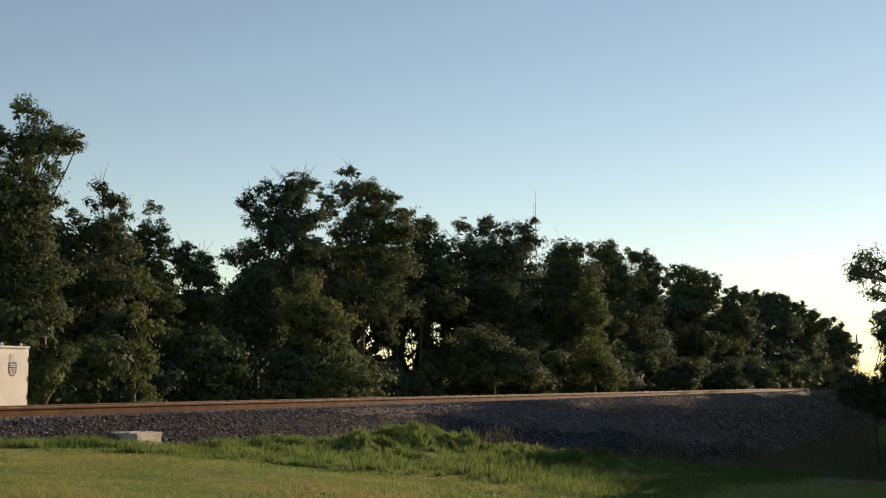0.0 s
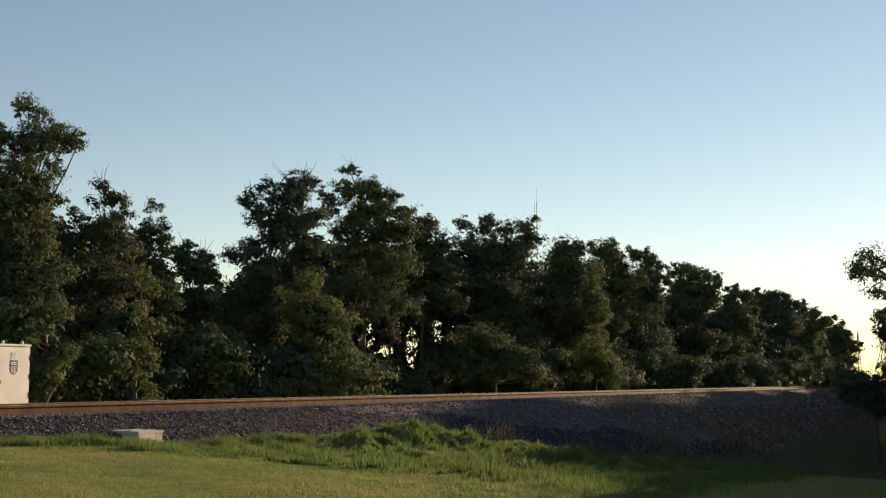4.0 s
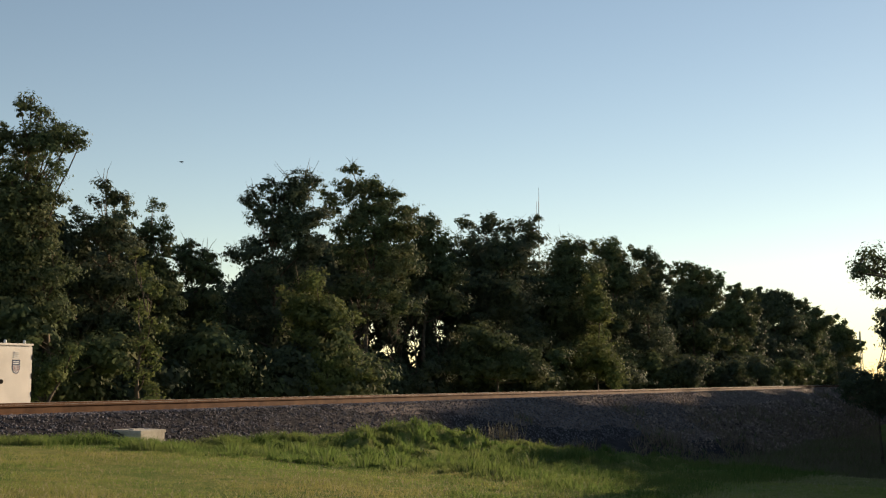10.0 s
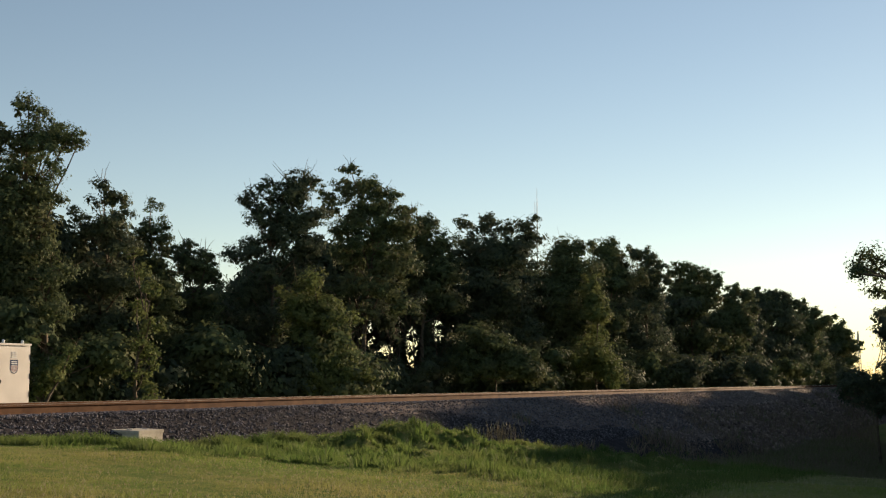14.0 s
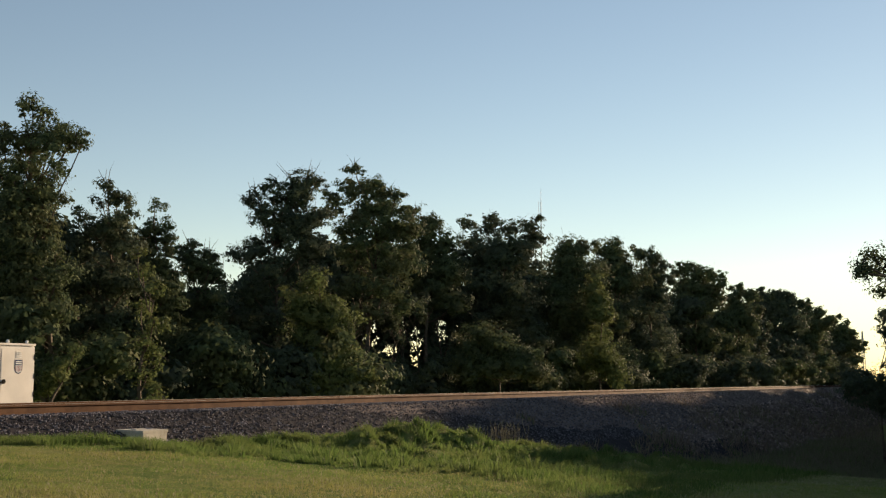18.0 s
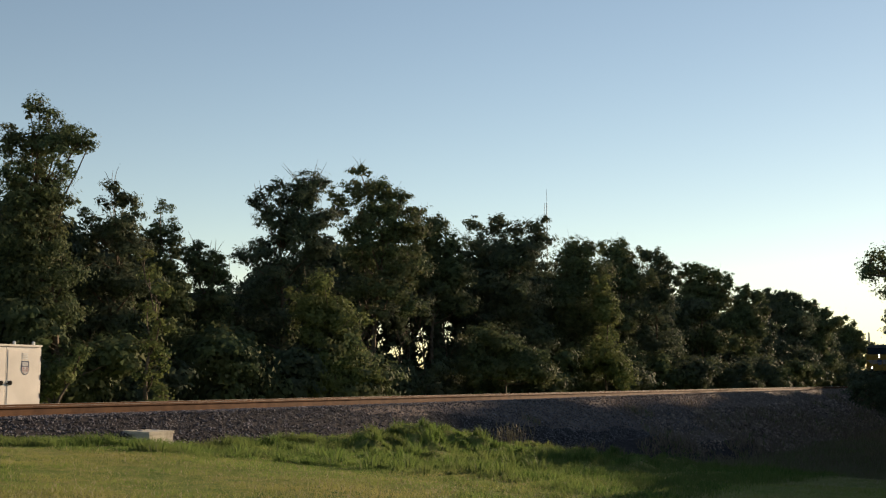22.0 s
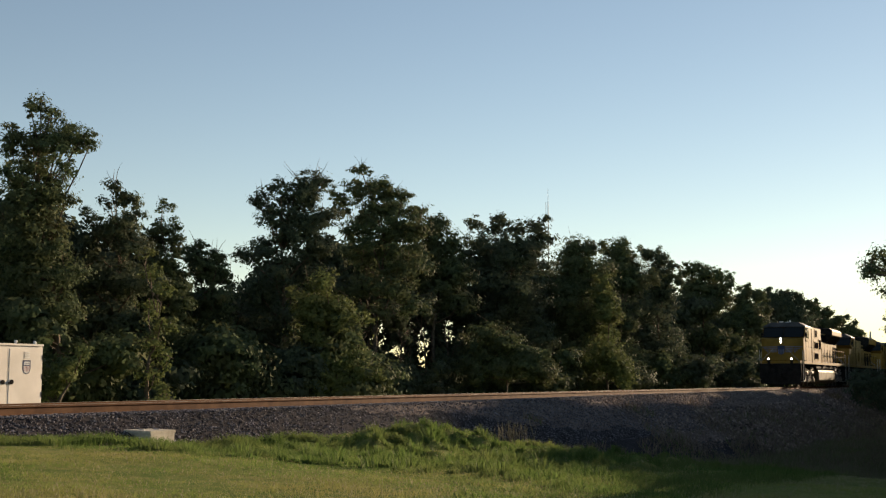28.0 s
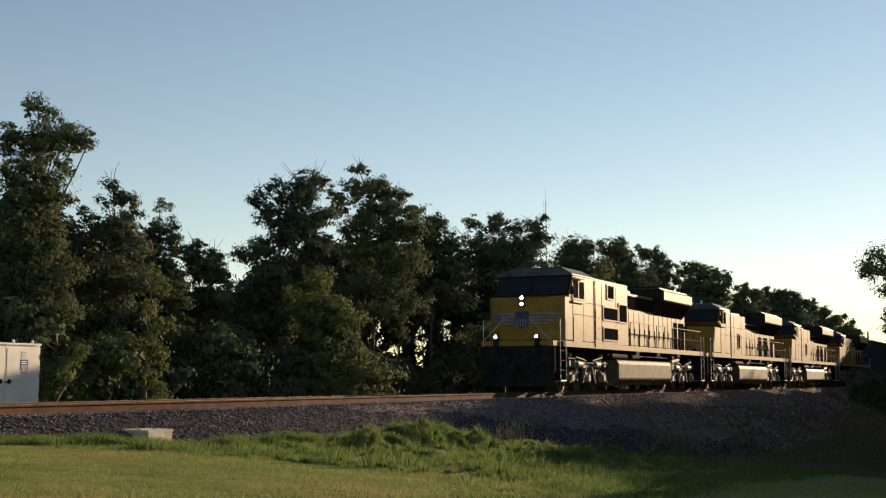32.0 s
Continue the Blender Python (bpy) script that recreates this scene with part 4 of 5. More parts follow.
# ---- locomotives ----
def wheelset(parent, y):
    bm = bmesh.new()
    for s in (-1, 1):
        a, b = s * 0.69, s * 0.82
        rod(bm, (a, 0, 0), (b, 0, 0), 0.53, 0.53, 28)
        rod(bm, (s * 0.66, 0, 0), (a, 0, 0), 0.56, 0.56, 28)
        rod(bm, (b, 0, 0), (s * 0.86, 0, 0), 0.40, 0.36, 20)
    rod(bm, (-0.7, 0, 0), (0.7, 0, 0), 0.1, None, 10)
    ob = part("wheelset", bm, M_WHEEL, parent, "steel wheels on an axle")
    ob.matrix_basis = pose(0, y, 0.53)
    return ob


def truck(loco, y0):
    """A three-axle bogie centred at y0, with side frames, axle boxes, springs, cylinders and pipes on both sides."""
    bm = bmesh.new()
    for s in (-1, 1):
        lo, hi = sorted((s * 0.98, s * 1.16))
        prism(bm, [(-2.5, 0.66), (-2.35, 0.92), (-1.5, 0.94), (-1.15, 0.78), (-0.45, 0.78), (-0.3, 0.9), (0.3, 0.9), (0.45, 0.78), (1.15, 0.78), (1.5, 0.94), (2.35, 0.92), (2.5, 0.66), (2.2, 0.62), (1.3, 0.6), (1.1, 0.66), (-1.1, 0.66), (-1.3, 0.6), (-2.2, 0.62)], lo, hi)
    box(bm, -0.97, 0.97, -0.5, 0.5, 0.6, 0.88)
    ob = part("truck", bm, M_TRUCK, loco, "silver-grey three-axle truck", bevel=0.02)
    ob.matrix_basis = pose(0, y0, 0)
    for s in (-1, 1):
        for a in (-1.85, 0.0, 1.85):
            bm = bmesh.new()
            rod(bm, (s * 1.17, a, 0.53), (s * 1.36, a, 0.53), 0.19, 0.15, 12)
            box(bm, *sorted((s * 1.17, s * 1.28)), a - 0.22, a + 0.22, 0.38, 0.74)
            box(bm, *sorted((s * 1.17, s * 1.24)), a - 0.34, a + 0.34, 0.46, 0.56)
            part("axle_box", bm, M_BRIGHT, ob, "axle box with sun highlights in its colour", bevel=0.015)
            for o in (-0.33, 0.33):
                bm = bmesh.new()
                for k in range(5):
                    rod(bm, (s * 1.22, a + o, 0.57 + k * 0.055), (s * 1.22, a + o, 0.6 + k * 0.055), 0.08, None, 8)
                part("spring", bm, M_BRIGHT, ob)
        for a in (-1.05, 1.05):
            bm = bmesh.new()
            rod(bm, (s * 1.26, a - 0.26, 1.06), (s * 1.26, a + 0.26, 1.06), 0.14, None, 12)
            rod(bm, (s * 1.26, a + 0.26, 1.06), (s * 1.26, a + 0.52, 0.98), 0.04, None, 8)
            part("brake_cylinder", bm, M_BRIGHT, ob, "silver brake cylinder")
            bm = bmesh.new()
            box(bm, *sorted((s * 1.17, s * 1.22)), a - 0.05, a + 0.05, 0.42, 0.98)
            part("brake_lever", bm, M_BRIGHT, ob)
            bm = bmesh.new()
            rod(bm, (s * 1.1, a * 1.75, 0.98), (s * 1.2, a * 1.75, 1.5), 0.07, 0.09, 10)
            part("damper", bm, M_BRIGHT, ob, "upright damper")
        bm = bmesh.new()
        rod(bm, (s * 1.3, -2.3, 1.28), (s * 1.3, -0.6, 1.28), 0.03, None, 6)
        rod(bm, (s * 1.3, -0.6, 1.28), (s * 1.3, -0.2, 1.12), 0.03, None, 6)
        rod(bm, (s * 1.3, -0.2, 1.12), (s * 1.3, 2.3, 1.12), 0.03, None, 6)
        part("sand_pipe", bm, M_TRUCK, ob)
        for a in (-2.45, 2.45):
            bm = bmesh.new()
            rod(bm, (s * 1.1, a * 0.93, 0.85), (s * 1.0, a * 1.06, 0.2), 0.025, None, 6)
            part("sand_hose", bm, M_BLACK, ob)
        for a, b, z0, z1 in ((-2.2, -1.35, 0.36, 0.80), (-0.75, -0.3, 0.34, 0.98), (0.3, 0.75, 0.98, 0.34), (1.35, 2.2, 0.80, 0.36), (-1.5, -0.4, 1.34, 1.22), (0.4, 1.6, 1.22, 1.36)):
            bm = bmesh.new()
            rod(bm, (s * 1.33, a, z0), (s * 1.33, b, z1), 0.028, None, 6)
            part("brake_rod", bm, M_BRIGHT, ob, "brake rod with sun highlights in its colour")
        for a in (-2.05, -1.45, 1.45, 2.05):
            bm = bmesh.new()
            box(bm, *sorted((s * 1.17, s * 1.3)), a - 0.07, a + 0.07, 0.98, 1.2)
            part("bracket", bm, M_BRIGHT, ob, bevel=0.015)
        bm = bmesh.new()
        box(bm, *sorted((s * 1.16, s * 1.25)), -0.42, 0.42, 0.92, 1.16)
        part("centre_block", bm, M_BRIGHT, ob, bevel=0.02)
    for a in (-1.85, 0.0, 1.85):
        wheelset(ob, a)
    return ob


def handrail(loco, y0, y1, n, s, z0=1.9, dark=True):
    step = (y1 - y0) / n
    m = M_BLACK if dark else M_GREY
    for i in range(n + 1):
        bm = bmesh.new()
        rod(bm, (s * 1.52, y0 + i * step, z0), (s * 1.52, y0 + i * step, z0 + 1.05), 0.02, None, 6)
        part("stanchion", bm, m, loco)
    for h in (0.55, 1.05):
        bm = bmesh.new()
        rod(bm, (s * 1.52, y0, z0 + h), (s * 1.52, y1, z0 + h), 0.018, None, 6)
        part("handrail", bm, M_YELLOW if h > 1 else m, loco)


def steps(loco, y, s):
    bm = bmesh.new()
    box(bm, *sorted((s * 1.1, s * 1.14)), y - 0.28, y + 0.28, 0.42, 1.68)
    for d in (-0.28, 0.28):
        box(bm, *sorted((s * 1.135, s * 1.54)), y + d - 0.012, y + d + 0.012, 0.42, 1.68)
    well = part("step_well", bm, M_BLACK, loco, "black step well")
    for k in range(1, 4):
        bm = bmesh.new()
        box(bm, *sorted((s * 1.14, s * 1.55)), y - 0.265, y + 0.265, 0.44 + k * 0.36, 0.475 + k * 0.36)
        part("step", bm, M_BLACK, well)
    bm = bmesh.new()
    for d in (-0.3, 0.3):
        rod(bm, (s * 1.56, y + d, 0.5), (s * 1.56, y + d, 2.7), 0.013, None, 6)
        part("grab_iron", bm, M_WHITE if d < 0 else M_GREY, loco, "pale grab iron")
        bm = bmesh.new()
    box(bm, *sorted((s * 1.2, s * 1.57)), y - 0.28, y + 0.28, 0.40, 0.46)
    part("bottom_step", bm, M_WHITE, loco, "white-edged bottom step")


def locomotive(kind, label, lit=True):
    """A six-axle freight locomotive. Front at y = 0, rear at y = 21.4; z = 0 at the rails.
    kind 'a': angular cab, inverter cabinet and a flared radiator; kind 'b': flat-sided cab and long wide radiator wings."""
    loco = thing("locomotive", pose(TRACK, 45, 0), label, "locomotive", "train")
    # frame, pilots and couplers
    bm = bmesh.new()
    box(bm, -1.5, 1.5, 0.45, 21.0, 1.68, 1.88)
    box(bm, -0.6, 0.6, 0.5, 20.9, 1.05, 1.68)
    part("underframe", bm, M_BLACK, loco, bevel=0.02)
    for s in (-1, 1):
        bm = bmesh.new()
        box(bm, *sorted((s * 1.502, s * 1.54)), 0.4, 21.05, 1.70, 1.90)
        part("side_sill", bm, M_YELLOW, loco, "yellow side sill", bevel=0.006)
    for y, d in ((-0.35, -1), (21.1, 1)):
        bm = bmesh.new()
        box(bm, -1.5, 1.5, y - 0.12, y + 0.12, 0.75, 1.7)
        prism(bm, [(-1.4, 0.2), (1.4, 0.2), (1.5, 0.8), (-1.5, 0.8)], *sorted((y + d * 0.02, y + d * 0.14)), axis="y")
        part("pilot", bm, M_BLACK, loco, "black pilot plate and plough", bevel=0.02)
        bm = bmesh.new()
        box(bm, -0.11, 0.11, *sorted((y, y + d * 0.62)), 0.72, 0.98)
        box(bm, -0.19, 0.15, *sorted((y + d * 0.5, y + d * 0.72)), 0.66, 1.02)
        part("coupler", bm, M_BLACK, loco, "black knuckle coupler", bevel=0.03)
        bm = bmesh.new()
        for x in (-0.9, -0.55, 0.5, 0.8, 1.1):
            rod(bm, (x, y + d * 0.13, 1.2), (x, y + d * 0.24, 0.7), 0.03, None, 6)
            part("air_hose", bm, M_BLACK, loco)
            bm = bmesh.new()
        for s in (-1, 1):
            rod(bm, (s * 0.5, y + d * 0.1, 2.75), (s * 1.35, y + d * 0.1, 1.9), 0.018, None, 6)
            rod(bm, (s * 1.35, y + d * 0.1, 1.9), (s * 1.4, y + d * 0.1, 0.6), 0.018, None, 6)
            part("end_rail", bm, M_GREY, loco, "grey end handrail")
            bm = bmesh.new()
        for s in (-1, 1):
            steps(loco, y - d * (0.65 if d < 0 else 0.35), s)
    # fuel tank
    bm = bmesh.new()
    prism(bm, [(-1.42, 1.3), (1.42, 1.3), (1.5, 1.12), (1.5, 0.5), (1.2, 0.22), (-1.2, 0.22), (-1.5, 0.5), (-1.5, 1.12)], 7.0, 15.0, "y")
    part("fuel_tank", bm, M_TANK, loco, "angular silver-grey fuel tank", bevel=0.04)
    bm = bmesh.new()
    for s in (-1, 1):
        rod(bm, (s * 1.30, 6.1, 1.5), (s * 1.30, 14.9, 1.5), 0.045, None, 8)
        part("air_pipe", bm, M_TRUCK, loco, "silver air pipe")
        bm = bmesh.new()
        rod(bm, (s * 1.32, 6.4, 1.45), (s * 1.32, 10.2, 1.45), 0.12, None, 12)
        part("air_reservoir", bm, M_BLACK, loco, "black air reservoir")
        bm = bmesh.new()
        rod(bm, (s * 1.38, 9.0, 1.33), (s * 1.46, 9.0, 1.6), 0.06, None, 8)
        part("fuel_filler", bm, M_TRUCK, loco, "fuel filler")
        bm = bmesh.new()
    truck(loco, 3.75)
    truck(loco, 17.7)
    # deck and nose
    for s in (-1, 1):
        bm = bmesh.new()
        box(bm, *sorted((s * 0.9, s * 1.52)), 0.3, 21.1, 1.88, 1.915)
        part("walkway", bm, M_GREY, loco)
    wide = 1.53
    bm = bmesh.new()
    box(bm, -1.45, 1.45, -0.46, 0.5, 1.72, 1.9)
    part("front_platform", bm, M_YELLOW, loco, "yellow front platform edge", bevel=0.02)
    bm = bmesh.new()
    if kind == "a":
        prism(bm, [(-wide, 0.55), (-0.9, 0.05), (0.9, 0.05), (wide, 0.55), (wide, 2.0), (-wide, 2.0)], 1.917, 3.62, "z")
        for v in bm.verts:
            if v.co.z > 3 and v.co.y < 0.4:
                v.co.z -= 0.12
                v.co.y += 0.1
    else:
        prism(bm, [(-wide, 0.75), (-0.85, 0.35), (0.85, 0.35), (wide, 0.75), (wide, 2.6), (-wide, 2.6)], 1.917, 3.35, "z")
        for v in bm.verts:
            if v.co.z > 3 and v.co.y < 1:
                v.co.y += 0.45
    part("nose", bm, M_YELLOW, loco, "yellow short nose", bevel=0.05)
    # cab
    c0, c1 = (1.0, 3.9) if kind == "a" else (2.0, 4.8)
    zr = 4.5 if kind == "a" else 4.42
    bm = bmesh.new()
    prism(bm, [(c0 + 0.55, 3.3), (c0, 3.62), (c0 + 0.45, zr - 0.05), (c1, zr - 0.02), (c1, 1.917), (c0 + 0.55, 1.917)], -wide - 0.002, wide + 0.002)
    cab = part("cab", bm, M_YELLOW, loco, "yellow crew cab", bevel=0.03)
    bm = bmesh.new()
    prism(bm, [(-wide - 0.02, zr - 0.06), (-wide - 0.02, zr + 0.0), (-1.0, zr + 0.3), (1.0, zr + 0.3), (wide + 0.02, zr + 0.0), (wide + 0.02, zr - 0.06)], c0 + 0.3, c1 + 0.05, "y")
    for v in bm.verts:
        if v.co.y < c0 + 0.4 and abs(v.co.x) < 1.2:
            v.co.y += 0.25
    part("cab_roof", bm, M_ROOF, loco, "grey cab roof, darkened in its paint for the front's shade", bevel=0.02)
    # black panel added across the cab front to stand for its shade
    bm = bmesh.new()
    prism(bm, [(c0 - 0.012, 3.655), (c0 + 0.43, zr - 0.07), (c0 + 0.40, zr - 0.07), (c0 - 0.035, 3.655)], -1.5, 1.5)
    part("windscreen_surround", bm, M_BLACK, loco, "black panel added to darken the cab front")
    bm = bmesh.new()
    for x in (-0.74, 0.74):
        prism(bm, [(c0 - 0.03, 3.7), (c0 + 0.385, zr - 0.11), (c0 + 0.36, zr - 0.1), (c0 - 0.055, 3.7)], x - 0.68, x + 0.68)
        part("windscreen", bm, M_GLASS, loco, "dark windscreen pane")
        bm = bmesh.new()
    for s in (-1, 1):
        for a, b in ((c0 + 0.40, c0 + 0.98), (c0 + 1.06, c0 + 1.66)):
            out = sorted((s * (wide + 0.004), s * (wide + 0.03)))
            bm = bmesh.new()
            box(bm, *out, a - 0.05, a, 3.52, 4.3)
            box(bm, *out, b, b + 0.05, 3.52, 4.3)
            box(bm, *out, a, b, 3.52, 3.58)
            box(bm, *out, a, b, 4.24, 4.3)
            fr = part("window_frame", bm, M_YELLOW, loco)
            bm = bmesh.new()
            box(bm, *sorted((s * (wide + 0.004), s * (wide + 0.012))), a, b, 3.58, 4.24)
            part("pane", bm, M_GLASS, fr, "dark cab window")
        bm = bmesh.new()
        box(bm, *sorted((s * (wide + 0.004), s * (wide + 0.14))), c0 + 0.2, c0 + 0.23, 3.7, 4.0)
        part("mirror", bm, M_BLACK, loco)
        bm = bmesh.new()
        box(bm, *sorted((s * (wide + 0.004), s * (wide + 0.06))), c0 + 0.35, c0 + 1.6, 3.40, 3.49)
        part("armrest", bm, M_YELLOW, loco, "yellow window sill")
    # the lights
    z_head = 3.42 if kind == "a" else 4.55
    y_head = 0.1 if kind == "a" else c0 - 0.02
    for z in ((z_head - 0.12, z_head + 0.12) if kind == "a" else (z_head,)):
        bm = bmesh.new()
        rod(bm, (0, y_head - 0.05, z), (0, y_head + 0.1, z), 0.11, None, 16)
        case = part("headlight", bm, M_BLACK, loco, "round headlight housing")
        bm = bmesh.new()
        rod(bm, (0, y_head - 0.075, z), (0, y_head - 0.052, z), 0.062, None, 16)
        part("lens", bm, M_LIGHT if lit else M_GLASS, case, "bright lit lens" if lit else "unlit lens")
    for x in (-0.82, 0.82):
        bm = bmesh.new()
        rod(bm, (x, -0.55, 2.05), (x, -0.38, 2.05), 0.09, None, 16)
        box(bm, x - 0.1, x + 0.1, -0.5, -0.3, 1.7, 1.95)
        case = part("ditch_light", bm, M_BLACK, loco, "low corner light housing")
        bm = bmesh.new()
        rod(bm, (x, -0.575, 2.05), (x, -0.552, 2.05), 0.055, None, 16)
        part("lens", bm, M_LIGHT if lit else M_GLASS, case, "bright lit lens" if lit else "unlit lens")
    if kind == "a":
        # painted winged shield, as plain shapes
        for s in (-1, 1):
            for k in range(4):
                bm = bmesh.new()
                a, b = 0.3, 0.9 - 0.03 * k
                box(bm, *sorted((s * a, s * b)), 0.038, 0.047, 2.90 - 0.12 * k, 2.962 - 0.12 * k)
                part("wing_bar", bm, M_EMBLEM, loco, "painted wing stripe")
                bm = bmesh.new()
                e = 0.95 - 0.24 * k
                prism(bm, [(s * 0.91, 0.045), (s * (0.9 + 0.57 * e), 0.04 + 0.46 * e), (s * (0.9 + 0.57 * e), 0.03 + 0.46 * e), (s * 0.91, 0.035)], 2.90 - 0.12 * k, 2.962 - 0.12 * k, "z")
                part("wing_tip", bm, M_EMBLEM, loco, "painted wing stripe")
        bm = bmesh.new()
        prism(bm, [(-0.26, 3.02), (0.26, 3.02), (0.27, 2.7), (0.2, 2.45), (0, 2.36), (-0.2, 2.45), (-0.27, 2.7)], 0.036, 0.048, "y")
        part("shield", bm, M_BLUE, loco, "painted blue shield")
        for k in range(4):
            bm = bmesh.new()
            box(bm, -0.2 + k * 0.115, -0.15 + k * 0.115, 0.03, 0.036, 2.44, 2.74)
            part("shield_stripe", bm, M_EMBLEM, loco)
    # cabinets and hood
    if kind == "a":
        bm = bmesh.new()
        box(bm, -wide, wide, c1, 8.2, 1.917, 4.5)
        part("equipment_cabinet", bm, M_YELLOW, loco, "full-width yellow equipment cabinet", bevel=0.02)
        grilles = [(5.0, 6.8, 2.92, 3.4), (5.0, 6.8, 2.1, 2.56), (7.0, 8.05, 2.9, 3.62), (5.5, 6.3, 3.8, 4.32)]
        bm = bmesh.new()
        box(bm, -1.0, 1.0, 8.2, 19.4, 1.917, 4.3)
        part("engine_hood", bm, M_YELLOW, loco, "long yellow engine hood", bevel=0.04)
        doors, d0, d1, ztop = 14, 8.35, 19.2, 3.5
        flare = (13.8, 18.9, 3.8, 4.22, 4.75, 1.56)
        back = [(17.2, 17.8, 1.95, 3.3), (18.1, 19.1, 1.95, 3.3)]
        side = 1.0
    else:
        bm = bmesh.new()
        box(bm, -wide, wide, c1, 8.6, 1.917, 4.2)
        part("equipment_cabinet", bm, M_YELLOW, loco, "full-width yellow equipment cabinet", bevel=0.02)
        grilles = [(6.6, 7.1, 2.3, 3.1)]
        bm = bmesh.new()
        box(bm, -1.0, 1.0, 8.6, 19.9, 1.917, 3.95)
        part("engine_hood", bm, M_YELLOW, loco, "long yellow engine hood", bevel=0.04)
        doors, d0, d1, ztop = 14, 8.8, 19.8, 3.4
        flare = (14.4, 20.0, 3.7, 4.15, 4.75, 1.56)
        back = [(14.6, 15.6, 1.95, 3.2), (16.2, 17.4, 1.95, 3.2), (18.4, 19.2, 1.95, 3.2)]
        side = 1.0
    f0, f1, za, zb, zc, fw = flare
    bm = bmesh.new()
    prism(bm, [(-0.95, za - 0.3), (-fw, zb), (-fw, zc - 0.12), (-fw + 0.2, zc), (fw - 0.2, zc), (fw, zc - 0.12), (fw, zb), (0.95, za - 0.3)], f0, f1, "y")
    rad = part("radiator", bm, M_YELLOW, loco, "flared radiator housing", bevel=0.02)
    bm = bmesh.new()
    box(bm, -fw + 0.25, fw - 0.25, f0 + 0.1, f1 - 0.1, zc + 0.002, zc + 0.06)
    part("fan_deck", bm, M_ROOF, rad, "sooty fan deck")
    # black sheet that puts the shade of this front face into colour
    bm = bmesh.new()
    prism(bm, [(-0.95, za - 0.31), (-fw - 0.004, zb - 0.01), (-fw - 0.004, zc - 0.10), (-fw + 0.2, zc + 0.01), (fw - 0.2, zc + 0.01), (fw + 0.004, zc - 0.10), (fw + 0.004, zb - 0.01), (0.95, za - 0.31)], f0 - 0.03, f0 - 0.002, "y")
    part("front_bulkhead", bm, M_BLACK, rad, "blackened front of the radiator housing, shade in its colour")
    for i in range(3):
        bm = bmesh.new()
        y = f0 + (f1 - f0) * (i + 0.5) / 3
        rod(bm, (0, y, zc + 0.06), (0, y, zc + 0.14), 0.75, None, 20)
        part("fan", bm, M_GRILLE, rad)
    for s in (-1, 1):
        bm = bmesh.new()
        lip = [(s * 1.0, za - 0.29), (s * 1.005, za - 0.315), (s * 1.53, zb - 0.03), (s * 1.53, zb - 0.005)]
        prism(bm, lip, f0 + 0.05, f1 - 0.05, "y")
        n = 26
        for i in range(n):
            a = f0 + 0.15 + (f1 - f0 - 0.3) * i / n
            prism(bm, [(p, q - 0.03) for p, q in lip], a, a + 0.06, "y")
        part("intake_grille", bm, M_GRILLE, rad, "dark louvred radiator intake")
        # dark panel added where the radiator housing shades the hood
        bm = bmesh.new()
        box(bm, *sorted((s * 1.002, s * 1.03)), 9.0 if kind == "a" else 9.6, f0 - 0.1, 3.62, 4.2 if kind == "a" else 3.85)
        for q in range(6):
            box(bm, *sorted((s * 1.03, s * 1.045)), 9.0 if kind == "a" else 9.6, f0 - 0.1, 3.64 + q * 0.09, 3.67 + q * 0.09) if kind == "a" or q < 2 else None
        part("brake_grille", bm, M_GRILLE, loco, "dark louvred panel added for the shade on the hood")
        for a, b, z0, z1 in grilles:
            bm = bmesh.new()
            out = sorted((s * (wide + 0.002), s * (wide + 0.028)))
            box(bm, *out, a - 0.07, b + 0.07, z1, z1 + 0.06)
            box(bm, *out, a - 0.07, b + 0.07, z0 - 0.06, z0)
            box(bm, *out, a - 0.07, a, z0, z1)
            box(bm, *out, b, b + 0.07, z0, z1)
            fr = part("grille_frame", bm, M_YELLOW, loco)
            bm = bmesh.new()
            box(bm, *sorted((s * (wide + 0.003), s * (wide + 0.012))), a, b, z0, z1)
            k = int((z1 - z0) / 0.09)
            for q in range(k):
                box(bm, *sorted((s * (wide + 0.012), s * (wide + 0.02))), a, b, z0 + q * 0.09, z0 + q * 0.09 + 0.012)
            part("grille", bm, M_GRILLE, fr, "dark louvred grille")
        for a, b, z0, z1 in back:
            bm = bmesh.new()
            box(bm, *sorted((s * (side + 0.038), s * (side + 0.052))), a, b, z0, z1)
            for q in range(10):
                z = z0 + (z1 - z0) * q / 10
                box(bm, *sorted((s * (side + 0.052), s * (side + 0.055))), a, b, z, z + 0.03)
            part("hood_grille", bm, M_GRILLE, loco, "dark tall intake grille")
        step = (d1 - d0) / doors
        for i in range(doors):
            bm = bmesh.new()
            box(bm, *sorted((s * (side + 0.002), s * (side + 0.036))), d0 + i * step + 0.045, d0 + (i + 1) * step - 0.045, 2.0, ztop)
            door = part("hood_door", bm, M_YELLOW, loco, bevel=0.008)
            bm = bmesh.new()
            box(bm, *sorted((s * (side + 0.036), s * (side + 0.06))), d0 + i * step + 0.07, d0 + i * step + 0.11, 2.35, 2.75)
            part("latch", bm, M_BLACK, door, "dark door latch")
        bm = bmesh.new()
        for q in range(5):
            box(bm, *sorted((s * (wide + 0.002), s * (wide + 0.014))), c0 + 0.75, c0 + 1.15, 2.15 + q * 0.1, 2.2 + q * 0.1)
        part("nose_louvre", bm, M_YELLOW, loco)
        bm = bmesh.new()
        box(bm, *sorted((s * (wide + 0.003), s * (wide + 0.012))), c0 + 0.5, c0 + 1.4, 1.8, 2.85)
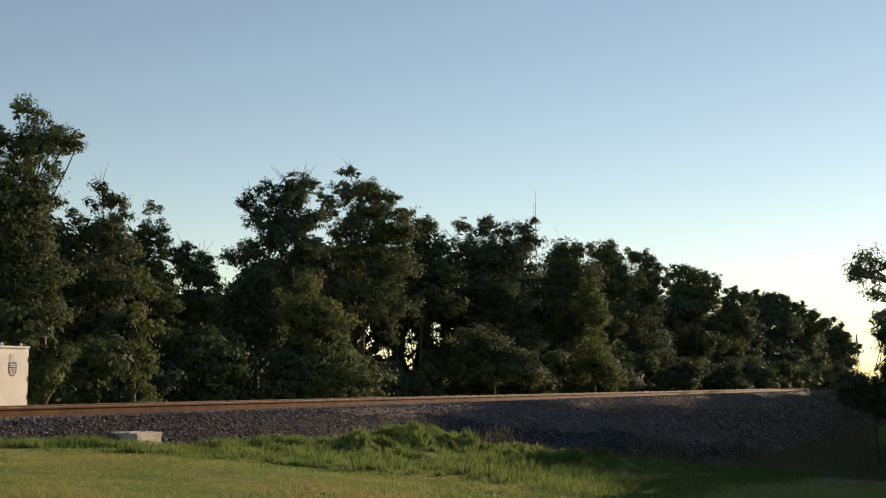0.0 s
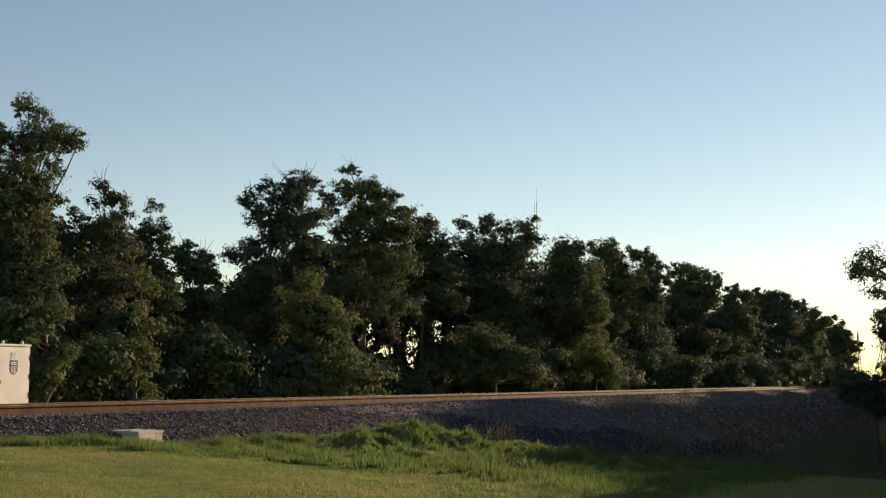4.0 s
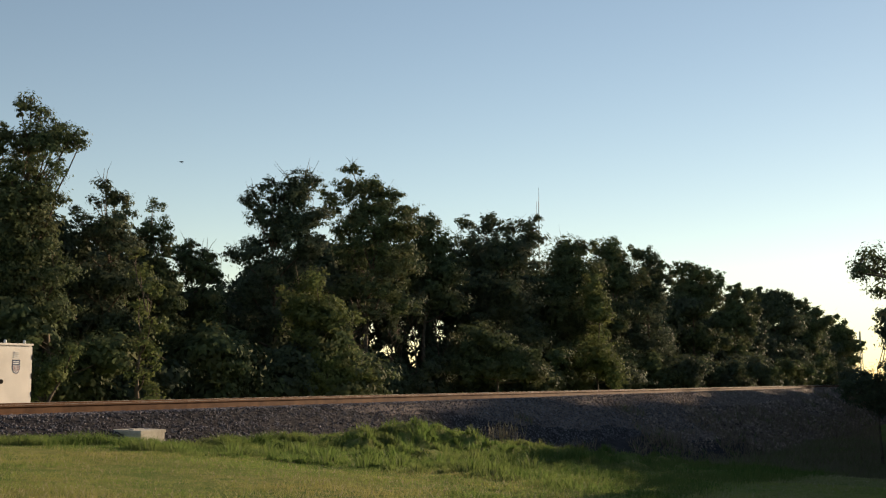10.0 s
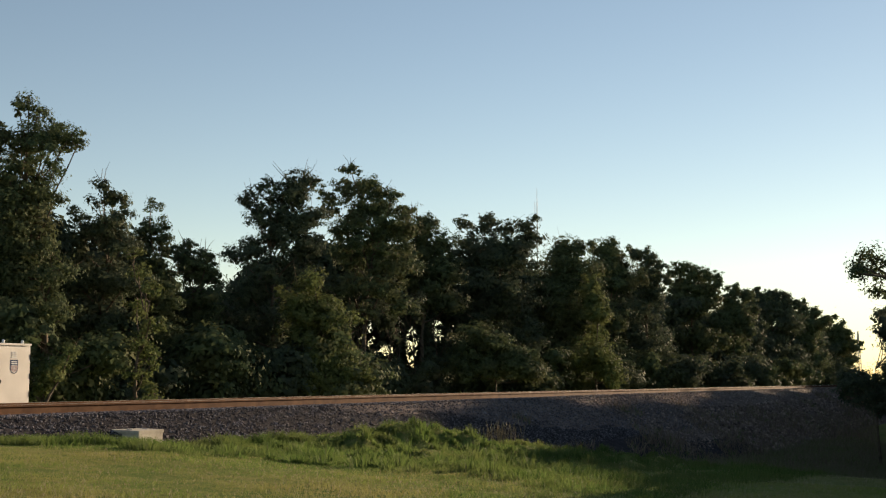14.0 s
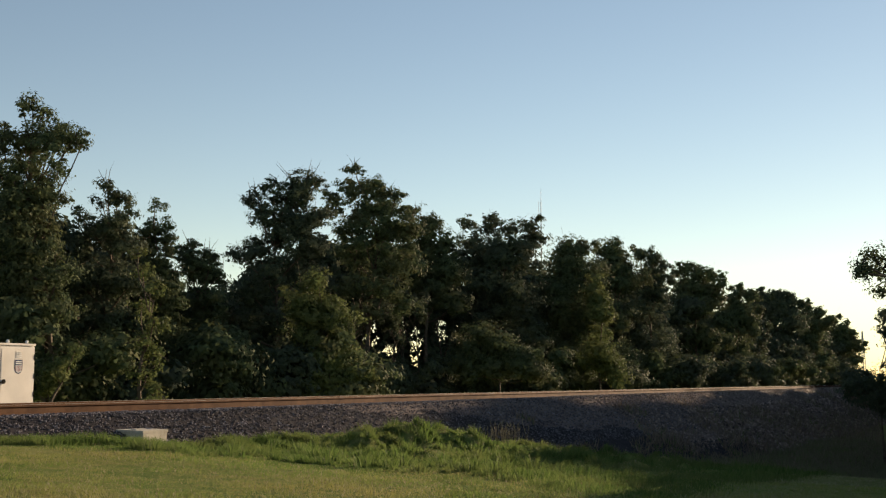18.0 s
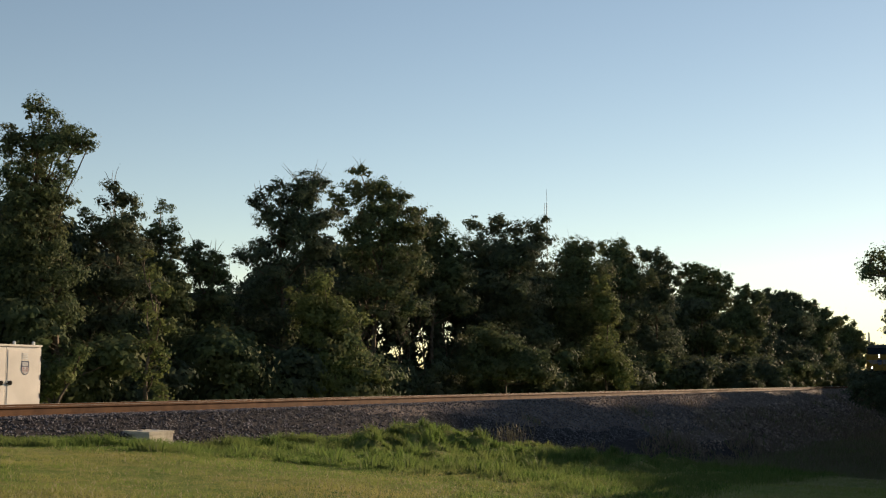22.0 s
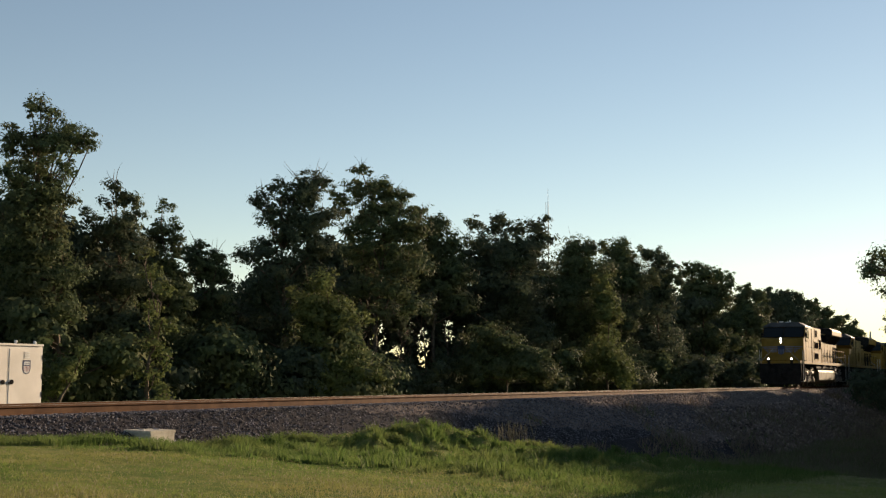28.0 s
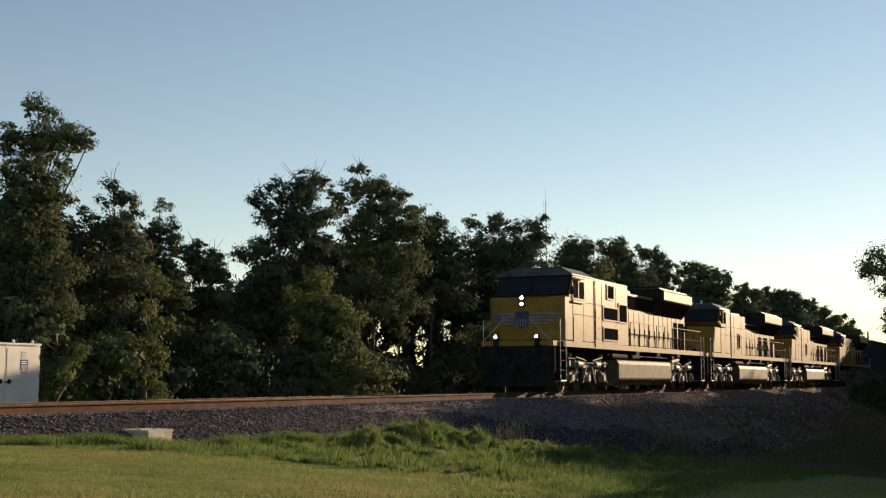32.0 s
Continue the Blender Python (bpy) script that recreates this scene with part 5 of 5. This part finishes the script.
        part("toe_hatch", bm, M_YELLOW, loco, bevel=0.004)
        bm = bmesh.new()
        rod(bm, (s * (wide + 0.02), c1 + 0.06, 1.75), (s * (wide + 0.02), c1 + 0.06, zr - 0.1), 0.016, None, 6)
        part("drain_pipe", bm, M_BLACK, loco)
        handrail(loco, 8.6, 20.6, 9, s)
    # seams, hatches and small fittings on the cab and cabinet sides
    for s in (-1, 1):
        for y in (c0 + 0.42, c0 + 1.62, c1 + 0.9, c1 + 2.7):
            bm = bmesh.new()
            box(bm, *sorted((s * (wide + 0.001), s * (wide + 0.006))), y, y + 0.018, 1.95, zr - 0.18)
            part("panel_seam", bm, M_BLACK, loco)
        for z in (2.95, 3.45):
            bm = bmesh.new()
            box(bm, *sorted((s * (wide + 0.001), s * (wide + 0.007))), c0 + 0.45, 8.1, z, z + 0.018)
            part("panel_seam", bm, M_BLACK, loco)
        bm = bmesh.new()
        box(bm, *sorted((s * (wide + 0.03), s * (wide + 0.16))), c0 + 0.35, c0 + 1.5, 4.33, 4.36)
        part("sunshade", bm, M_GREY, loco, "pale window sunshade")
        for k in range(3):
            bm = bmesh.new()
            box(bm, *sorted((s * (wide + 0.002), s * (wide + 0.02))), c1 + 0.15, c1 + 0.75, 2.1 + 0.42 * k, 2.4 + 0.42 * k)
            part("cabinet_door", bm, M_YELLOW, loco, bevel=0.008)
        for y in (9.2, 12.4, 15.8):
            bm = bmesh.new()
            box(bm, *sorted((s * 1.545, s * 1.58)), y, y + 0.5, 1.55, 1.69)
            part("jacking_pad", bm, M_BLACK, loco)
        bm = bmesh.new()
        box(bm, *sorted((s * 1.0, s * 1.42)), 15.35, 15.75, 0.95, 1.62)
        part("battery_box", bm, M_TRUCK, loco, bevel=0.02)
        bm = bmesh.new()
        rod(bm, (s * 1.38, 15.3, 1.3), (s * 1.38, 16.6, 1.42), 0.09, None, 10)
        part("air_line", bm, M_BRIGHT, loco)
        bm = bmesh.new()
        box(bm, *sorted((s * 0.85, s * 1.1)), 19.41, 19.47, 2.9, 3.2)
        part("rear_marker", bm, M_GLASS, loco)
    bm = bmesh.new()
    for k in range(3):
        rod(bm, (-0.3 + 0.3 * k, c1 + 1.0, 4.5), (-0.3 + 0.3 * k, c1 + 0.4, 4.62), 0.05, 0.09, 10)
    part("air_horn", bm, M_STEEL, loco, "brass-coloured air horn")
    bm = bmesh.new()
    box(bm, -0.36, 0.36, 0.02 if kind == "a" else 0.3, 0.06 if kind == "a" else 0.36, 1.95, 2.3)
    part("nose_door", bm, M_YELLOW, loco, bevel=0.01)
    # roof fittings
    bm = bmesh.new()
    box(bm, -0.45, 0.45, 9.0, 12.0, 4.3 if kind == "a" else 3.95, 4.55)
    part("exhaust_hatch", bm, M_ROOF, loco, "sooty exhaust hatch", bevel=0.03)
    bm = bmesh.new()
    rod(bm, (0.3, c0 + 1.2, zr + 0.3), (0.3, c0 + 1.2, zr + 0.5), 0.05, None, 8)
    rod(bm, (-0.4, c0 + 1.5, zr + 0.3), (-0.4, c0 + 1.5, zr + 0.42), 0.16, None, 12)
    box(bm, -0.2, 0.2, c0 + 2.0, c0 + 2.3, zr + 0.3, zr + 0.4)
    part("antenna_dome", bm, M_WHITE, loco, "white antenna fittings")
    bm = bmesh.new()
    box(bm, -0.5, 0.5, 19.4, 20.0, 1.917, 3.6)
    part("rear_box", bm, M_YELLOW, loco, bevel=0.03)
    return loco


def freight_car(mat, label, z1):
    """A closed freight car with ribbed sides, 17 m long."""
    car = thing("freight_car", pose(TRACK, 120, 0), label, "freight car", "train")
    bm = bmesh.new()
    box(bm, -1.45, 1.45, 0.8, 16.2, 1.15, z1)
    body = part("body", bm, mat, car, bevel=0.03)
    for s in (-1, 1):
        for i in range(22):
            bm = bmesh.new()
            y = 1.0 + i * 0.71
            box(bm, *sorted((s * 1.452, s * 1.52)), y, y + 0.1, 1.2, z1 - 0.05)
            part("rib", bm, mat, body)
    bm = bmesh.new()
    box(bm, -1.4, 1.4, 0.4, 16.6, 0.95, 1.15)
    box(bm, -0.15, 0.15, -0.1, 17.1, 0.75, 1.0)
    part("underframe", bm, M_BLACK, car)
    for y in (2.4, 14.6):
        bm = bmesh.new()
        for s in (-1, 1):
            lo, hi = sorted((s * 0.95, s * 1.12))
            prism(bm, [(-1.2, 0.42), (-1.1, 0.62), (-0.4, 0.85), (0.4, 0.85), (1.1, 0.62), (1.2, 0.42), (0.4, 0.3), (-0.4, 0.3)], lo, hi)
        tr = part("truck", bm, M_BLACK, car)
        tr.matrix_basis = pose(0, y, 0)
        for a in (-0.88, 0.88):
            bm = bmesh.new()
            for s in (-1, 1):
                rod(bm, (s * 0.69, 0, 0), (s * 0.83, 0, 0), 0.53, None, 24)
            rod(bm, (-0.7, 0, 0), (0.7, 0, 0), 0.08, None, 8)
            part("wheelset", bm, M_WHEEL, tr).matrix_basis = pose(0, a, 0.53)
    return car


lead = locomotive("a", "yellow six-axle diesel locomotive with lit headlights leading the train")
second = locomotive("b", "yellow six-axle diesel locomotive with unlit lights, second in the train", False)
third = copy_thing(second, pose(TRACK, 90, 0))
tagged(third, "yellow six-axle diesel locomotive with wide radiator, third in the train")
fourth = copy_thing(second, pose(TRACK, 110, 0))
tagged(fourth, "yellow six-axle diesel locomotive, last of the four")
cars = [freight_car(M_CARBLUE, "dark closed freight car with ribbed sides", 4.6)]
for k in range(1, 7):
    cars.append(copy_thing(cars[0], pose(TRACK, 130 + 17.6 * k, 0)))


# ---- bird ----
def bird():
    ob = thing("bird", pose(0, 0, 0), "small dark bird flying past", "bird")
    bm = bmesh.new()
    bmesh.ops.create_uvsphere(bm, u_segments=12, v_segments=8, radius=0.05, matrix=Matrix.Diagonal((2.0, 0.8, 0.75, 1)))
    bmesh.ops.create_uvsphere(bm, u_segments=10, v_segments=6, radius=0.03, matrix=Matrix.Translation((0.11, 0, 0.015)))
    rod(bm, (0.13, 0, 0.012), (0.165, 0, 0.008), 0.008, 0.001, 6)
    bmesh.ops.scale(bm, vec=(0.6, 0.6, 0.6), verts=bm.verts)
    part("body", bm, M_FEATHER, ob, smooth=True)
    bm = bmesh.new()
    prism(bm, [(-0.08, -0.015), (-0.2, -0.035), (-0.2, 0.035), (-0.08, 0.015)], -0.004, 0.004, "z")
    bmesh.ops.scale(bm, vec=(0.6, 0.6, 0.6), verts=bm.verts)
    part("tail", bm, M_FEATHER, ob)
    wings = []
    for s in (-1, 1):
        bm = bmesh.new()
        prism(bm, [(0.06, 0), (0.07, s * 0.1), (0.0, s * 0.24), (-0.03, s * 0.22), (-0.05, s * 0.1), (-0.05, 0)], -0.004, 0.004, "z")
        bmesh.ops.scale(bm, vec=(0.6, 0.6, 0.6), verts=bm.verts)
        w = part("wing", bm, M_FEATHER, ob)
        wings.append((s, w))
    return ob, wings


swift, swift_wings = bird()


# ---- what moves ----
def motions():
    # the train's front along the track, time by time
    front = [(0, 366.0), (10, 269.0), (18, 190.5), (20, 170.5), (22, 151.0), (23, 142.5), (24, 133.6), (25, 123.9), (26, 113.7), (27, 102.9), (28, 91.4), (29, 79.5), (30, 67.2), (31, 54.8), (32, 42.25)]
    ft, fy = [a for a, _ in front], [b for _, b in front]
    offset = 0.0
    for ob, length in [(lead, 22.5), (second, 22.4), (third, 22.4), (fourth, 22.6)] + [(c, 17.9) for c in cars]:
        walk(ob, [(t, pose(TRACK, y + offset, 0)) for t, y in front])
        offset += length
    # wheels roll with the train while it is near
    times = [0.0, 22.0] + [22.0 + k / 18 for k in range(1, 181)]
    places = np.interp(times, ft, fy)
    turn = (places - places[1]) / 0.53
    turn[0] = 0
    rolling = [o for ob in (lead, second, third, fourth, cars[0]) for o in ob.children_recursive if o.name.split(".")[0] == "wheelset"]
    for w in rolling:
        base = w.matrix_basis.translation.copy()
        walk(w, [(t, Matrix.Translation(base) @ Matrix.Rotation(a, 4, "X")) for t, a in zip(times, turn)])
    # the bird crosses the sky
    flight = [(0, (-130.30, -15.02, 9.50)), (9, (-37.75, 29.96, 8.60)), (10.8, (-19.24, 38.96, 8.23)), (11.1, (-16.10, 40.48, 8.23)), (11.4, (-13.07, 41.95, 8.11)), (11.6, (-10.91, 43.01, 7.82)), (11.8, (-8.75, 44.06, 7.82)), (12, (-6.53, 45.14, 7.86)), (13, (4.42, 50.46, 8.20)), (32, (212.38, 151.53, 9.00))]
    walk(swift, [(t, Matrix.Translation(p) @ pose(0, 0, 0, 0, 0, 26)) for t, p in flight])
    for s, w in swift_wings:
        beat = [(0.0, 10)] + [(9.0 + 0.1 * k, 24 if k % 2 else -16) for k in range(40)] + [(32.0, 10)]
        walk(w, [(t, pose(0, 0, 0.01, s * a, 0, 0)) for t, a in beat])


motions()
